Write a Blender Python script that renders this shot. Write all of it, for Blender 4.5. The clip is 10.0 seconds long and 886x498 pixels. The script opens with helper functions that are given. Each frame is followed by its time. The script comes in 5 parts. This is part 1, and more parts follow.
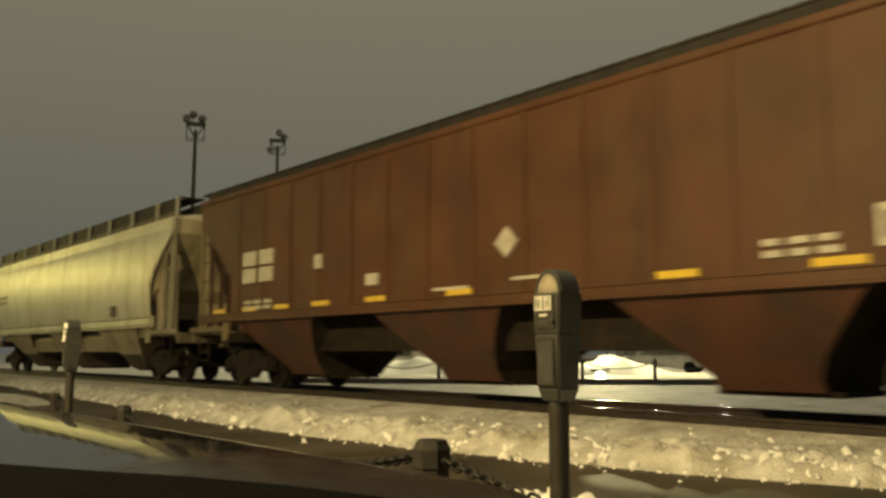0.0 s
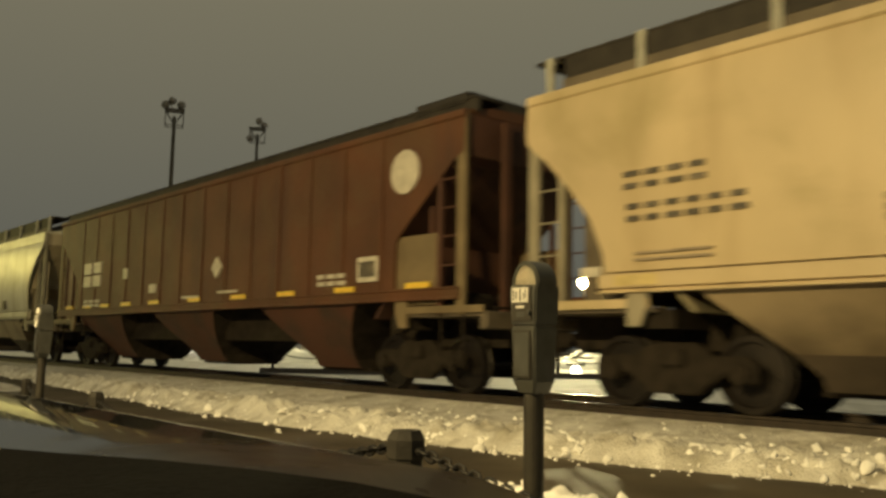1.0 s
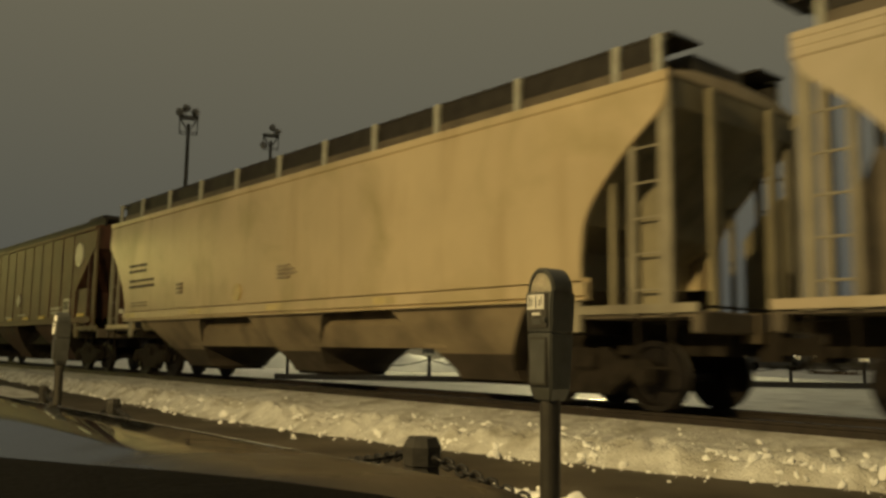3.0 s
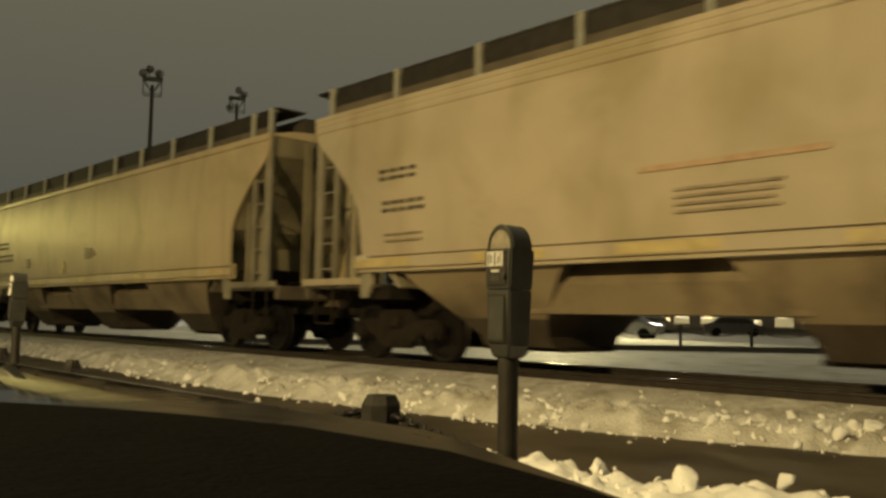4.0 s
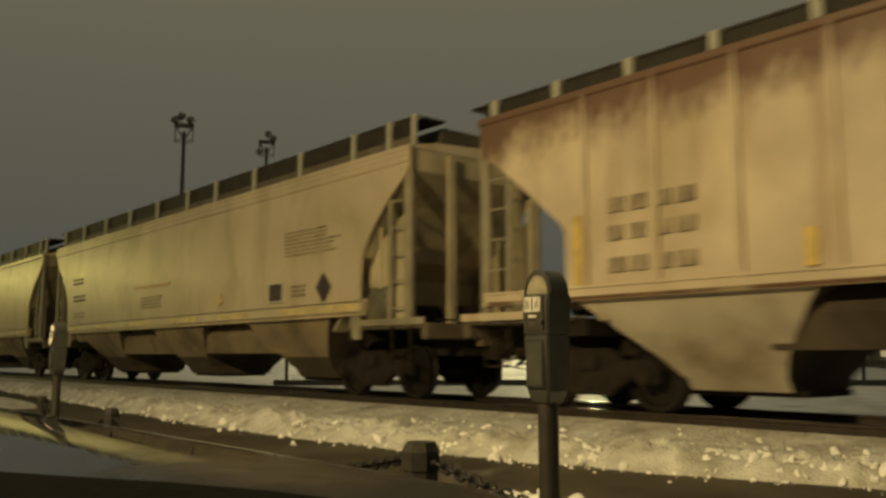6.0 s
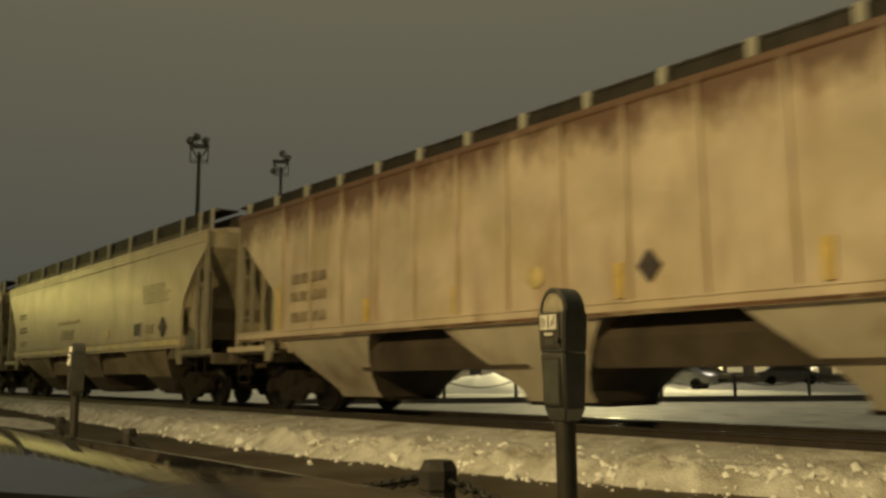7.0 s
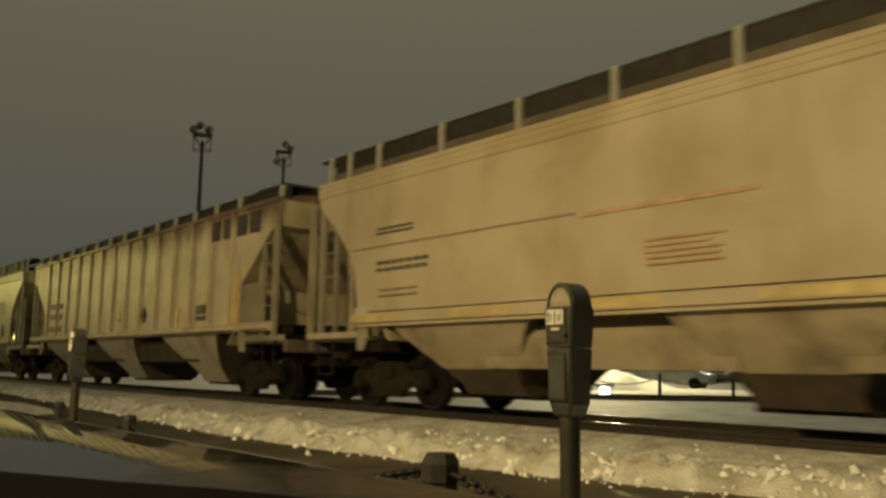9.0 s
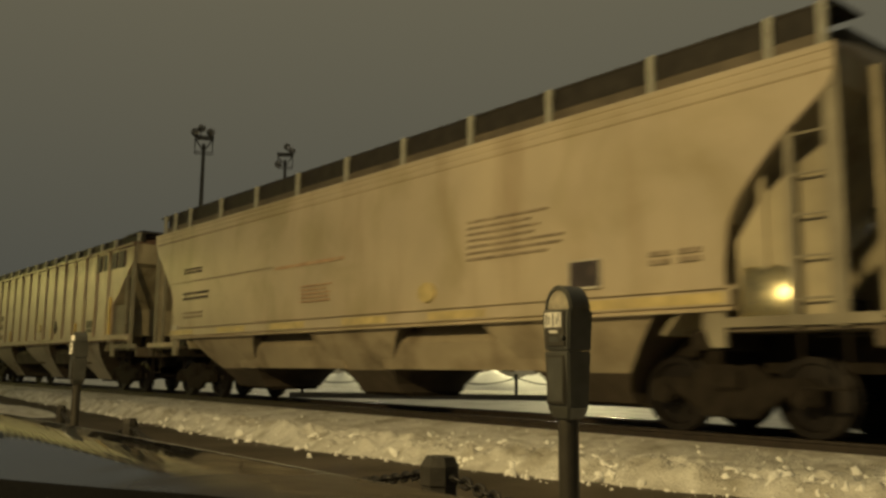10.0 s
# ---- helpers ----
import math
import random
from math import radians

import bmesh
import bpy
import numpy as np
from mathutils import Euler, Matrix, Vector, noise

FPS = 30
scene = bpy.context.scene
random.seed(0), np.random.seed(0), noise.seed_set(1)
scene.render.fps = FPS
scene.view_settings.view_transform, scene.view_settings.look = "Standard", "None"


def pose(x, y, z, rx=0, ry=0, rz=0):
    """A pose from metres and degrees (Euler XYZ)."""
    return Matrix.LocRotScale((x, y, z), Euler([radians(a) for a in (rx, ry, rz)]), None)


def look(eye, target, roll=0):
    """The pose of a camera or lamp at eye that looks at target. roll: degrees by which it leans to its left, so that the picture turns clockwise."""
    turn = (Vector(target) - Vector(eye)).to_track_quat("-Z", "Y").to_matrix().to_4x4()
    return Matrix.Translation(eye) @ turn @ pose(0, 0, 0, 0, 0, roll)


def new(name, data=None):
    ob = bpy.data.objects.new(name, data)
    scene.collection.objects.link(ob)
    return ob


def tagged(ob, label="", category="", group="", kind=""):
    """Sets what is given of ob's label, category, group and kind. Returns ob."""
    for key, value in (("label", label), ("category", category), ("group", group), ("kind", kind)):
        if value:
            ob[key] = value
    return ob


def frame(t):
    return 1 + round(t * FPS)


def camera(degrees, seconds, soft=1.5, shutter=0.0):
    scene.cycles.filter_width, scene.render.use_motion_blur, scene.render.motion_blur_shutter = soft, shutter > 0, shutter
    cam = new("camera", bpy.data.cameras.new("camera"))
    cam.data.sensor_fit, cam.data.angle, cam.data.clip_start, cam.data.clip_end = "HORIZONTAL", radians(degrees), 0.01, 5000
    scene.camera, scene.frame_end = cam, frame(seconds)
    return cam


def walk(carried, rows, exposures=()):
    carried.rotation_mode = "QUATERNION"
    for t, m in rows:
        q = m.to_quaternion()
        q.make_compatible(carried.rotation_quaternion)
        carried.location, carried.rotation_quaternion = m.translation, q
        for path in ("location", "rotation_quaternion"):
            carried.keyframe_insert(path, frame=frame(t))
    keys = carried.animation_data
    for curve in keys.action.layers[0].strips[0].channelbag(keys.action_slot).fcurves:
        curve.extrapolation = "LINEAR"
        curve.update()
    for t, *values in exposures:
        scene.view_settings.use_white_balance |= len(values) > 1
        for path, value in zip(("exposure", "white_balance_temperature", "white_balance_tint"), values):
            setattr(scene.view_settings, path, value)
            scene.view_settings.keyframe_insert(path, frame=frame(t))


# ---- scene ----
cam = camera(54.4, 10.0, soft=2.9, shutter=0.5)
EYE = 1.15
# seconds, small shift of the hand-held camera, yaw, pitch, roll
PATH = [
    (0.0, 0.013, -0.008, 0.005, 0.10, 6.95, -0.10),
    (0.5, 0.009, 0.006, 0.008, -0.91, 6.61, -0.16),
    (1.0, 0.003, 0.004, -0.002, -1.43, 6.47, -1.01),
    (1.5, 0.007, -0.008, 0.006, -1.16, 6.88, -1.08),
    (2.0, 0.008, -0.011, 0.009, -0.82, 6.74, -1.11),
    (3.3, 0.004, -0.005, 0.004, -0.48, 6.77, -0.80),
    (3.5, 0.005, 0.008, 0.004, -0.90, 6.25, -0.49),
    (4.0, -0.001, 0.040, -0.025, -2.66, 4.58, -1.00),
    (4.5, -0.007, 0.043, -0.015, -2.78, 4.64, -0.40),
    (5.0, 0.009, 0.022, -0.014, -2.13, 5.46, -0.19),
    (5.5, 0.002, 0.009, -0.002, -1.31, 6.24, -0.24),
    (7.0, 0.012, -0.009, 0.009, 0.44, 8.20, 0.50),
    (7.5, -0.001, -0.016, 0.003, 0.71, 8.16, -0.07),
    (8.0, -0.007, -0.015, 0.009, 0.90, 8.06, -0.30),
    (8.5, -0.006, -0.020, -0.000, 0.43, 7.92, -0.52),
    (9.0, -0.012, -0.020, 0.004, 0.32, 7.81, -0.73),
    (9.5, -0.012, -0.009, 0.002, 0.32, 7.78, -0.65),
    (10.0, -0.003, -0.011, 0.008, 0.46, 7.94, -0.58),
]
# the exposure falls a little on the way
EXPOSURES = [(0.0, 0.60), (1.0, 0.54), (2.0, 0.28), (4.5, 0.14), (5.5, 0.12), (7.0, 0.03), (8.5, 0.06), (10.0, -0.03)]
walk(cam, [(t, pose(x, y, EYE + z, 90 + p, r, 50 + w)) for t, x, y, z, w, p, r in PATH], EXPOSURES)

# ---- night sky and street lighting ----
world = bpy.data.worlds.new("night_sky")
scene.world = world
world.use_nodes = True
wn, wl = world.node_tree.nodes, world.node_tree.links
w_co = wn.new("ShaderNodeTexCoord")
w_sep = wn.new("ShaderNodeSeparateXYZ")
w_ramp = wn.new("ShaderNodeValToRGB")
w_ramp.color_ramp.elements[0].position, w_ramp.color_ramp.elements[0].color = 0.0, (0.066, 0.068, 0.058, 1)
w_ramp.color_ramp.elements[1].position, w_ramp.color_ramp.elements[1].color = 0.40, (0.130, 0.118, 0.078, 1)
wl.new(w_co.outputs["Generated"], w_sep.inputs[0])
wl.new(w_sep.outputs["Z"], w_ramp.inputs[0])
wl.new(w_ramp.outputs[0], wn["Background"].inputs[0])
wn["Background"].inputs[1].default_value = 1.0


def lamp(name, place, target, watts, colour, size, spread=150, blend=0.4):
    data = bpy.data.lights.new(name, "SPOT")
    data.energy, data.color, data.shadow_soft_size = watts, colour, size
    data.spot_size, data.spot_blend = radians(spread), blend
    ob = new(name, data)
    ob.matrix_world = look(place, target)
    return ob


SODIUM, PALE = (1.0, 0.735, 0.30), (1.0, 0.86, 0.42)
lamp("street_light", (-3.8, -6.6, 7.2), (-13.0, 8.0, -6.0), 7000, SODIUM, 0.25, blend=1.0)
lamp("street_light", (-64.0, -3.5, 7.5), (-58.0, 8.0, 1.0), 3650, (1.0, 0.82, 0.22), 0.25)
lamp("yard_light", (-33.0, 39.0, 8.0), (-33.0, 31.0, 0.0), 9500, PALE, 0.3)


# ---- materials ----
def material(name, col, rough=0.6, metal=0.0, var=0.15, scale=3.0, bump=0.15, grain=40.0, dirt=None, amount=0.5, stretch=(1, 1, 1), dirt_scale=1.2, coat=0.0, spec=0.5, blot=None, blot_amount=0.5, blot_scale=0.7):
    """Object-space colour variation at two scales, optional second colour in patches or streaks, and fine relief."""
    m = bpy.data.materials.new(name)
    m.use_nodes = True
    n, l = m.node_tree.nodes, m.node_tree.links
    b = n["Principled BSDF"]
    b.inputs["Metallic"].default_value = metal
    b.inputs["Specular IOR Level"].default_value = spec
    b.inputs["Coat Weight"].default_value = coat
    b.inputs["Coat Roughness"].default_value = 0.05
    co = n.new("ShaderNodeTexCoord")
    big = n.new("ShaderNodeTexNoise")
    big.inputs["Scale"].default_value, big.inputs["Detail"].default_value = scale, 5
    l.new(co.outputs["Object"], big.inputs["Vector"])
    fine = n.new("ShaderNodeTexNoise")
    fine.inputs["Scale"].default_value, fine.inputs["Detail"].default_value = grain, 3
    l.new(co.outputs["Object"], fine.inputs["Vector"])
    ramp = n.new("ShaderNodeValToRGB")
    lo, hi = [c * (1 - var) for c in col], [min(1, c * (1 + var)) for c in col]
    ramp.color_ramp.elements[0].position, ramp.color_ramp.elements[0].color = 0.32, (*lo, 1)
    ramp.color_ramp.elements[1].position, ramp.color_ramp.elements[1].color = 0.68, (*hi, 1)
    l.new(big.outputs[0], ramp.inputs[0])
    out = ramp.outputs[0]
    if dirt:
        mp = n.new("ShaderNodeMapping")
        mp.inputs["Scale"].default_value = stretch
        l.new(co.outputs["Object"], mp.inputs["Vector"])
        dn = n.new("ShaderNodeTexNoise")
        dn.inputs["Scale"].default_value, dn.inputs["Detail"].default_value = dirt_scale, 6
        l.new(mp.outputs[0], dn.inputs["Vector"])
        dr = n.new("ShaderNodeValToRGB")
        dr.color_ramp.elements[0].position, dr.color_ramp.elements[0].color = 0.72 - 0.4 * amount, (0, 0, 0, 1)
        dr.color_ramp.elements[1].position, dr.color_ramp.elements[1].color = 0.98 - 0.4 * amount, (1, 1, 1, 1)
        l.new(dn.outputs[0], dr.inputs[0])
        mix = n.new("ShaderNodeMix")
        mix.data_type = "RGBA"
        l.new(dr.outputs[0], mix.inputs["Factor"])
        l.new(out, mix.inputs[6])
        mix.inputs[7].default_value = (*dirt, 1)
        out = mix.outputs[2]
    if blot:
        bn = n.new("ShaderNodeTexNoise")
        bn.inputs["Scale"].default_value, bn.inputs["Detail"].default_value, bn.inputs["Distortion"].default_value = blot_scale, 7, 0.6
        l.new(co.outputs["Object"], bn.inputs["Vector"])
        br = n.new("ShaderNodeMapRange")
        br.inputs["From Min"].default_value, br.inputs["From Max"].default_value = 0.70 - 0.4 * blot_amount, 0.92 - 0.3 * blot_amount
        br.inputs["To Max"].default_value = 0.75
        l.new(bn.outputs[0], br.inputs[0])
        mb = n.new("ShaderNodeMix")
        mb.data_type = "RGBA"
        l.new(br.outputs[0], mb.inputs["Factor"])
        l.new(out, mb.inputs[6])
        mb.inputs[7].default_value = (*blot, 1)
        out = mb.outputs[2]
    l.new(out, b.inputs["Base Color"])
    rr = n.new("ShaderNodeMapRange")
    rr.inputs["To Min"].default_value, rr.inputs["To Max"].default_value = max(0.02, rough - 0.1), min(1, rough + 0.1)
    l.new(fine.outputs[0], rr.inputs[0])
    l.new(rr.outputs[0], b.inputs["Roughness"])
    if bump:
        bp = n.new("ShaderNodeBump")
        bp.inputs["Strength"].default_value, bp.inputs["Distance"].default_value = bump, 0.01
        l.new(fine.outputs[0], bp.inputs["Height"])
        l.new(bp.outputs[0], b.inputs["Normal"])
    return m


def glow(name, col, strength):
    m = bpy.data.materials.new(name)
    m.use_nodes = True
    b = m.node_tree.nodes["Principled BSDF"]
    b.inputs["Base Color"].default_value = (*col, 1)
    b.inputs["Emission Color"].default_value = (*col, 1)
    b.inputs["Emission Strength"].default_value = strength
    return m


STREAK = (1.6, 1.6, 0.32)
M = dict(
    snow=material("snow", (0.92, 0.92, 0.90), 0.7, var=0.05, scale=6, bump=0.5, grain=14),
    trodden=material("trodden_snow", (0.62, 0.61, 0.58), 0.7, var=0.15, scale=1.2, bump=0.5, grain=35, dirt=(0.30, 0.28, 0.25), amount=0.55, dirt_scale=1.5),
    asphalt=material("wet_asphalt", (0.030, 0.026, 0.021), 0.58, var=0.35, scale=0.8, bump=0.35, grain=90, dirt=(0.065, 0.058, 0.05), amount=0.45, dirt_scale=0.6, spec=0.12),
    slush=material("slushy_asphalt", (0.084, 0.071, 0.053), 0.62, var=0.35, scale=0.9, bump=0.4, grain=70, dirt=(0.12, 0.105, 0.085), amount=0.45, dirt_scale=0.7, spec=0.12, blot=(0.03, 0.026, 0.021), blot_amount=0.5, blot_scale=0.35),
    ballast=material("dark_ballast", (0.03, 0.027, 0.024), 0.8, var=0.5, scale=12, bump=0.9, grain=25),
    tie=material("creosoted_timber", (0.05, 0.04, 0.03), 0.8, var=0.3, scale=6, bump=0.4, grain=30),
    rail=material("rail_steel", (0.035, 0.026, 0.02), 0.6, 0.2, var=0.3, scale=6, bump=0.1),
    railhead=material("polished_rail_head", (0.55, 0.53, 0.50), 0.11, 1.0, var=0.1, scale=20, bump=0.12, grain=3),
    white=material("pale_hopper_paint", (0.62, 0.61, 0.50), 0.40, var=0.10, scale=0.6, bump=0.15, grain=4, dirt=(0.33, 0.29, 0.20), amount=0.52, stretch=STREAK, dirt_scale=0.8, blot=(0.33, 0.31, 0.13), blot_amount=0.62, blot_scale=0.6),
    tan=material("tan_hopper_paint", (0.54, 0.44, 0.28), 0.42, var=0.12, scale=0.45, bump=0.15, grain=4, dirt=(0.38, 0.29, 0.165), amount=0.48, stretch=STREAK, dirt_scale=0.8, blot=(0.27, 0.225, 0.10), blot_amount=0.54, blot_scale=0.55),
    grey=material("grey_hopper_paint", (0.50, 0.43, 0.32), 0.42, var=0.14, scale=0.45, bump=0.13, grain=4, dirt=(0.36, 0.285, 0.19), amount=0.50, stretch=STREAK, dirt_scale=0.9, blot=(0.29, 0.24, 0.125), blot_amount=0.58, blot_scale=0.6),
    cream=material("weathered_cream_paint", (0.56, 0.475, 0.365), 0.46, var=0.2, scale=0.9, bump=0.12, grain=16, dirt=(0.30, 0.19, 0.12), amount=0.46, stretch=STREAK, dirt_scale=1.2, blot=(0.40, 0.33, 0.19), blot_amount=0.55, blot_scale=0.8),
    red=material("oxide_red_paint", (0.092, 0.037, 0.015), 0.60, var=0.25, scale=0.8, bump=0.10, grain=14, dirt=(0.05, 0.024, 0.016), amount=0.5, stretch=STREAK, dirt_scale=1.0, blot=(0.100, 0.058, 0.028), blot_amount=0.56, blot_scale=1.1),
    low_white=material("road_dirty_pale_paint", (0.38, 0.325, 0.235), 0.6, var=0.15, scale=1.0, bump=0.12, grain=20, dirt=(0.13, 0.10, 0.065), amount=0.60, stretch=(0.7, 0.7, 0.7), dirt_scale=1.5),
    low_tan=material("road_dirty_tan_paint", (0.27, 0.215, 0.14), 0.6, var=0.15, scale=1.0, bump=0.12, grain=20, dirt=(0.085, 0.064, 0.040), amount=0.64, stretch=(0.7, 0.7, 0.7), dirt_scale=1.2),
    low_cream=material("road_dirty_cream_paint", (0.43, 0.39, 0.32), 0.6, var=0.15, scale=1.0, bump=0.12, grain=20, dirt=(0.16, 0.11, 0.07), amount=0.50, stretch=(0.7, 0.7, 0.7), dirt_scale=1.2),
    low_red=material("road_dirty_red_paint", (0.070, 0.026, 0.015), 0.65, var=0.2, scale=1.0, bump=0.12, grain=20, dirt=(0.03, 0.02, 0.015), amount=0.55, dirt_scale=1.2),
    # ladder paint dimmed, so its colour carries the shade of the car ends
    dim=material("shade_dimmed_ladder_paint", (0.27, 0.245, 0.185), 0.65, var=0.2, scale=2.0, bump=0.1, dirt=(0.14, 0.12, 0.09), amount=0.5, stretch=STREAK, dirt_scale=1.3),
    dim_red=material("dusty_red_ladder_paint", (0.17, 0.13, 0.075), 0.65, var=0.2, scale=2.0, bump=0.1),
    pale_yellow=material("faded_yellow_strip", (0.56, 0.455, 0.215), 0.45, var=0.2, scale=5, bump=0.1, dirt=(0.42, 0.34, 0.20), amount=0.55, dirt_scale=2.0),
    bright_plate=material("bare_bright_steel", (0.80, 0.75, 0.52), 0.30, 0.9, var=0.2, scale=6, bump=0.1),
    bank=material("ploughed_snow", (0.71, 0.70, 0.66), 0.8, var=0.12, scale=5.0, bump=1.0, grain=38, dirt=(0.37, 0.345, 0.285), amount=0.66, dirt_scale=2.6, blot=(0.58, 0.56, 0.51), blot_amount=0.5, blot_scale=1.1),
    # end paints: streaked dirt, with the openings' shade put into the base colour
    shaded=material("shaded_dirty_end_paint", (0.25, 0.22, 0.145), 0.7, var=0.25, scale=1.2, bump=0.15, grain=25, dirt=(0.09, 0.078, 0.052), amount=0.5, stretch=STREAK, dirt_scale=1.2),
    # paler copy for the car ends that stand lit
    dusty=material("pale_end_paint", (0.42, 0.37, 0.26), 0.7, var=0.25, scale=1.2, bump=0.15, grain=25, dirt=(0.16, 0.135, 0.095), amount=0.5, stretch=STREAK, dirt_scale=1.2),
    shaded_red=material("shaded_dirty_red_end_paint", (0.075, 0.032, 0.020), 0.7, var=0.25, scale=1.2, bump=0.15, grain=25, dirt=(0.025, 0.015, 0.012), amount=0.5, stretch=STREAK, dirt_scale=1.2),
    grime=material("grimy_underframe_paint", (0.11, 0.09, 0.065), 0.65, var=0.3, scale=2.0, bump=0.2, dirt=(0.06, 0.05, 0.04), amount=0.5, dirt_scale=1.3),
    # slope sheets darkened in colour for the shade under the body
    slope_shade=material("shade_dark_slope_sheet", (0.060, 0.046, 0.033), 0.85, var=0.35, scale=1.5, bump=0.2, dirt=(0.03, 0.024, 0.018), amount=0.5, dirt_scale=1.2),
    bracket=material("grey_bracket_paint", (0.40, 0.40, 0.35), 0.6, var=0.2, scale=3.0, bump=0.1, dirt=(0.20, 0.18, 0.14), amount=0.5, dirt_scale=3.0),
    # hatch coloured dark to stand for the shade behind the roof walk
    hatch=material("shade_dark_hatch", (0.075, 0.066, 0.05), 0.8, var=0.25, scale=2.0, bump=0.15),
    rust=material("rust_eaten_paint", (0.11, 0.058, 0.032), 0.85, var=0.4, scale=2.5, bump=0.4, dirt=(0.40, 0.33, 0.23), amount=0.55, dirt_scale=1.6),
    truck=material("dusty_truck_iron", (0.023, 0.0185, 0.0145), 0.85, 0.0, var=0.35, scale=5, bump=0.3, spec=0.15),
    wheel=material("wheel_steel", (0.018, 0.014, 0.012), 0.5, 0.5, var=0.3, scale=6, bump=0.15),
    grating=material("dark_roof_grating", (0.030, 0.026, 0.022), 0.7, 0.2, var=0.3, scale=5, bump=0.3),
    black=material("black_stencil_paint", (0.085, 0.075, 0.062), 0.6, var=0.35, scale=6, bump=0, dirt=(0.25, 0.21, 0.15), amount=0.5, dirt_scale=5),
    block=material("dark_block_paint", (0.045, 0.036, 0.040), 0.6, var=0.3, scale=5, bump=0, dirt=(0.12, 0.095, 0.07), amount=0.40, dirt_scale=5),
    faded=material("faded_stencil_paint", (0.27, 0.22, 0.16), 0.6, var=0.35, scale=5, bump=0, dirt=(0.42, 0.35, 0.25), amount=0.5, dirt_scale=4),
    pink=material("faded_red_stencil", (0.45, 0.30, 0.19), 0.6, var=0.2, scale=6, bump=0, dirt=(0.45, 0.36, 0.25), amount=0.62, dirt_scale=3),
    marking=material("white_stencil_paint", (0.52, 0.49, 0.42), 0.5, var=0.15, scale=8, bump=0),
    yellow=material("yellow_reflective_strip", (0.75, 0.52, 0.06), 0.35, var=0.12, scale=8, bump=0),
    strip=material("scuffed_yellow_strip", (0.60, 0.44, 0.13), 0.4, var=0.2, scale=6, bump=0, dirt=(0.45, 0.34, 0.18), amount=0.5, dirt_scale=3),
    iron=material("painted_iron_meter_grey", (0.068, 0.069, 0.064), 0.36, 0.3, var=0.18, scale=14, bump=0.12, grain=80),
    pole=material("galvanised_pole", (0.032, 0.029, 0.024), 0.55, 0.3, var=0.25, scale=12, bump=0.15, grain=70),
    dial=material("pale_dial_card", (0.20, 0.18, 0.14), 0.5, var=0.2, scale=30, bump=0, dirt=(0.13, 0.115, 0.09), amount=0.5, dirt_scale=25),
    sticker=material("white_sticker", (0.52, 0.51, 0.48), 0.4, var=0.1, scale=40, bump=0),
    # white of the far meter's sticker and of its painted dome glint
    label_glint=material("label_and_glint_white", (0.88, 0.87, 0.83), 0.35, var=0.05, scale=40, bump=0),
    post=material("dark_bollard_timber", (0.015, 0.013, 0.011), 0.75, var=0.35, scale=9, bump=0.4),
    chain=material("black_chain_iron", (0.010, 0.009, 0.009), 0.5, 0.2, var=0.3, scale=20, bump=0.2),
    paint=material("dark_car_paint", (0.004, 0.004, 0.004), 0.4, var=0.3, scale=3, bump=0.12, grain=6, coat=1.0, dirt=(0.010, 0.009, 0.007), amount=0.5, dirt_scale=2.5, spec=0.1),
    plastic=material("black_cowl_plastic", (0.004, 0.004, 0.004), 0.9, var=0.2, scale=20, bump=0.3, grain=120, spec=0.05),
    concrete=material("concrete", (0.30, 0.29, 0.27), 0.8, var=0.15, scale=3, bump=0.3),
    mast=material("weathered_mast_steel", (0.06, 0.055, 0.045), 0.6, 0.4, var=0.2, scale=4, bump=0.1),
    lens=material("dull_lamp_glass", (0.16, 0.15, 0.13), 0.3, var=0.1, scale=4, bump=0),
    wall=material("dark_far_wall", (0.10, 0.09, 0.08), 0.8, var=0.2, scale=0.5, bump=0.1),
    pale_wall=material("pale_far_wall", (0.60, 0.57, 0.48), 0.8, var=0.15, scale=0.4, bump=0.1),
    car_dark=material("far_car_paint", (0.03, 0.03, 0.035), 0.3, var=0.2, scale=2, bump=0, coat=0.5),
    glass=material("dark_glass", (0.02, 0.02, 0.02), 0.08, var=0.1, scale=2, bump=0),
    clear=None,
    bulb=glow("lit_street_lamp", (1.0, 0.93, 0.72), 220.0),
    low_bulb=glow("lit_globe", (1.0, 0.95, 0.80), 6.0),
    amber=glow("lit_sodium_lamp", (1.0, 0.80, 0.36), 200.0),
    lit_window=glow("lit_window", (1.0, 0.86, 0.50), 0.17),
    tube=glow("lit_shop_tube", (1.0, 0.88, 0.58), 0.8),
    redlight=glow("small_red_light", (1.0, 0.08, 0.04), 8.0),
    sign=glow("lit_sign_face", (1.0, 0.55, 0.42), 1.4),
)


M["bank"].node_tree.nodes["Bump"].inputs["Distance"].default_value = 0.035
M["snow"].node_tree.nodes["Bump"].inputs["Distance"].default_value = 0.02
M["paint"].node_tree.nodes["Principled BSDF"].inputs["Coat IOR"].default_value = 1.7
M["paint"].node_tree.nodes["Principled BSDF"].inputs["Coat Roughness"].default_value = 0.085


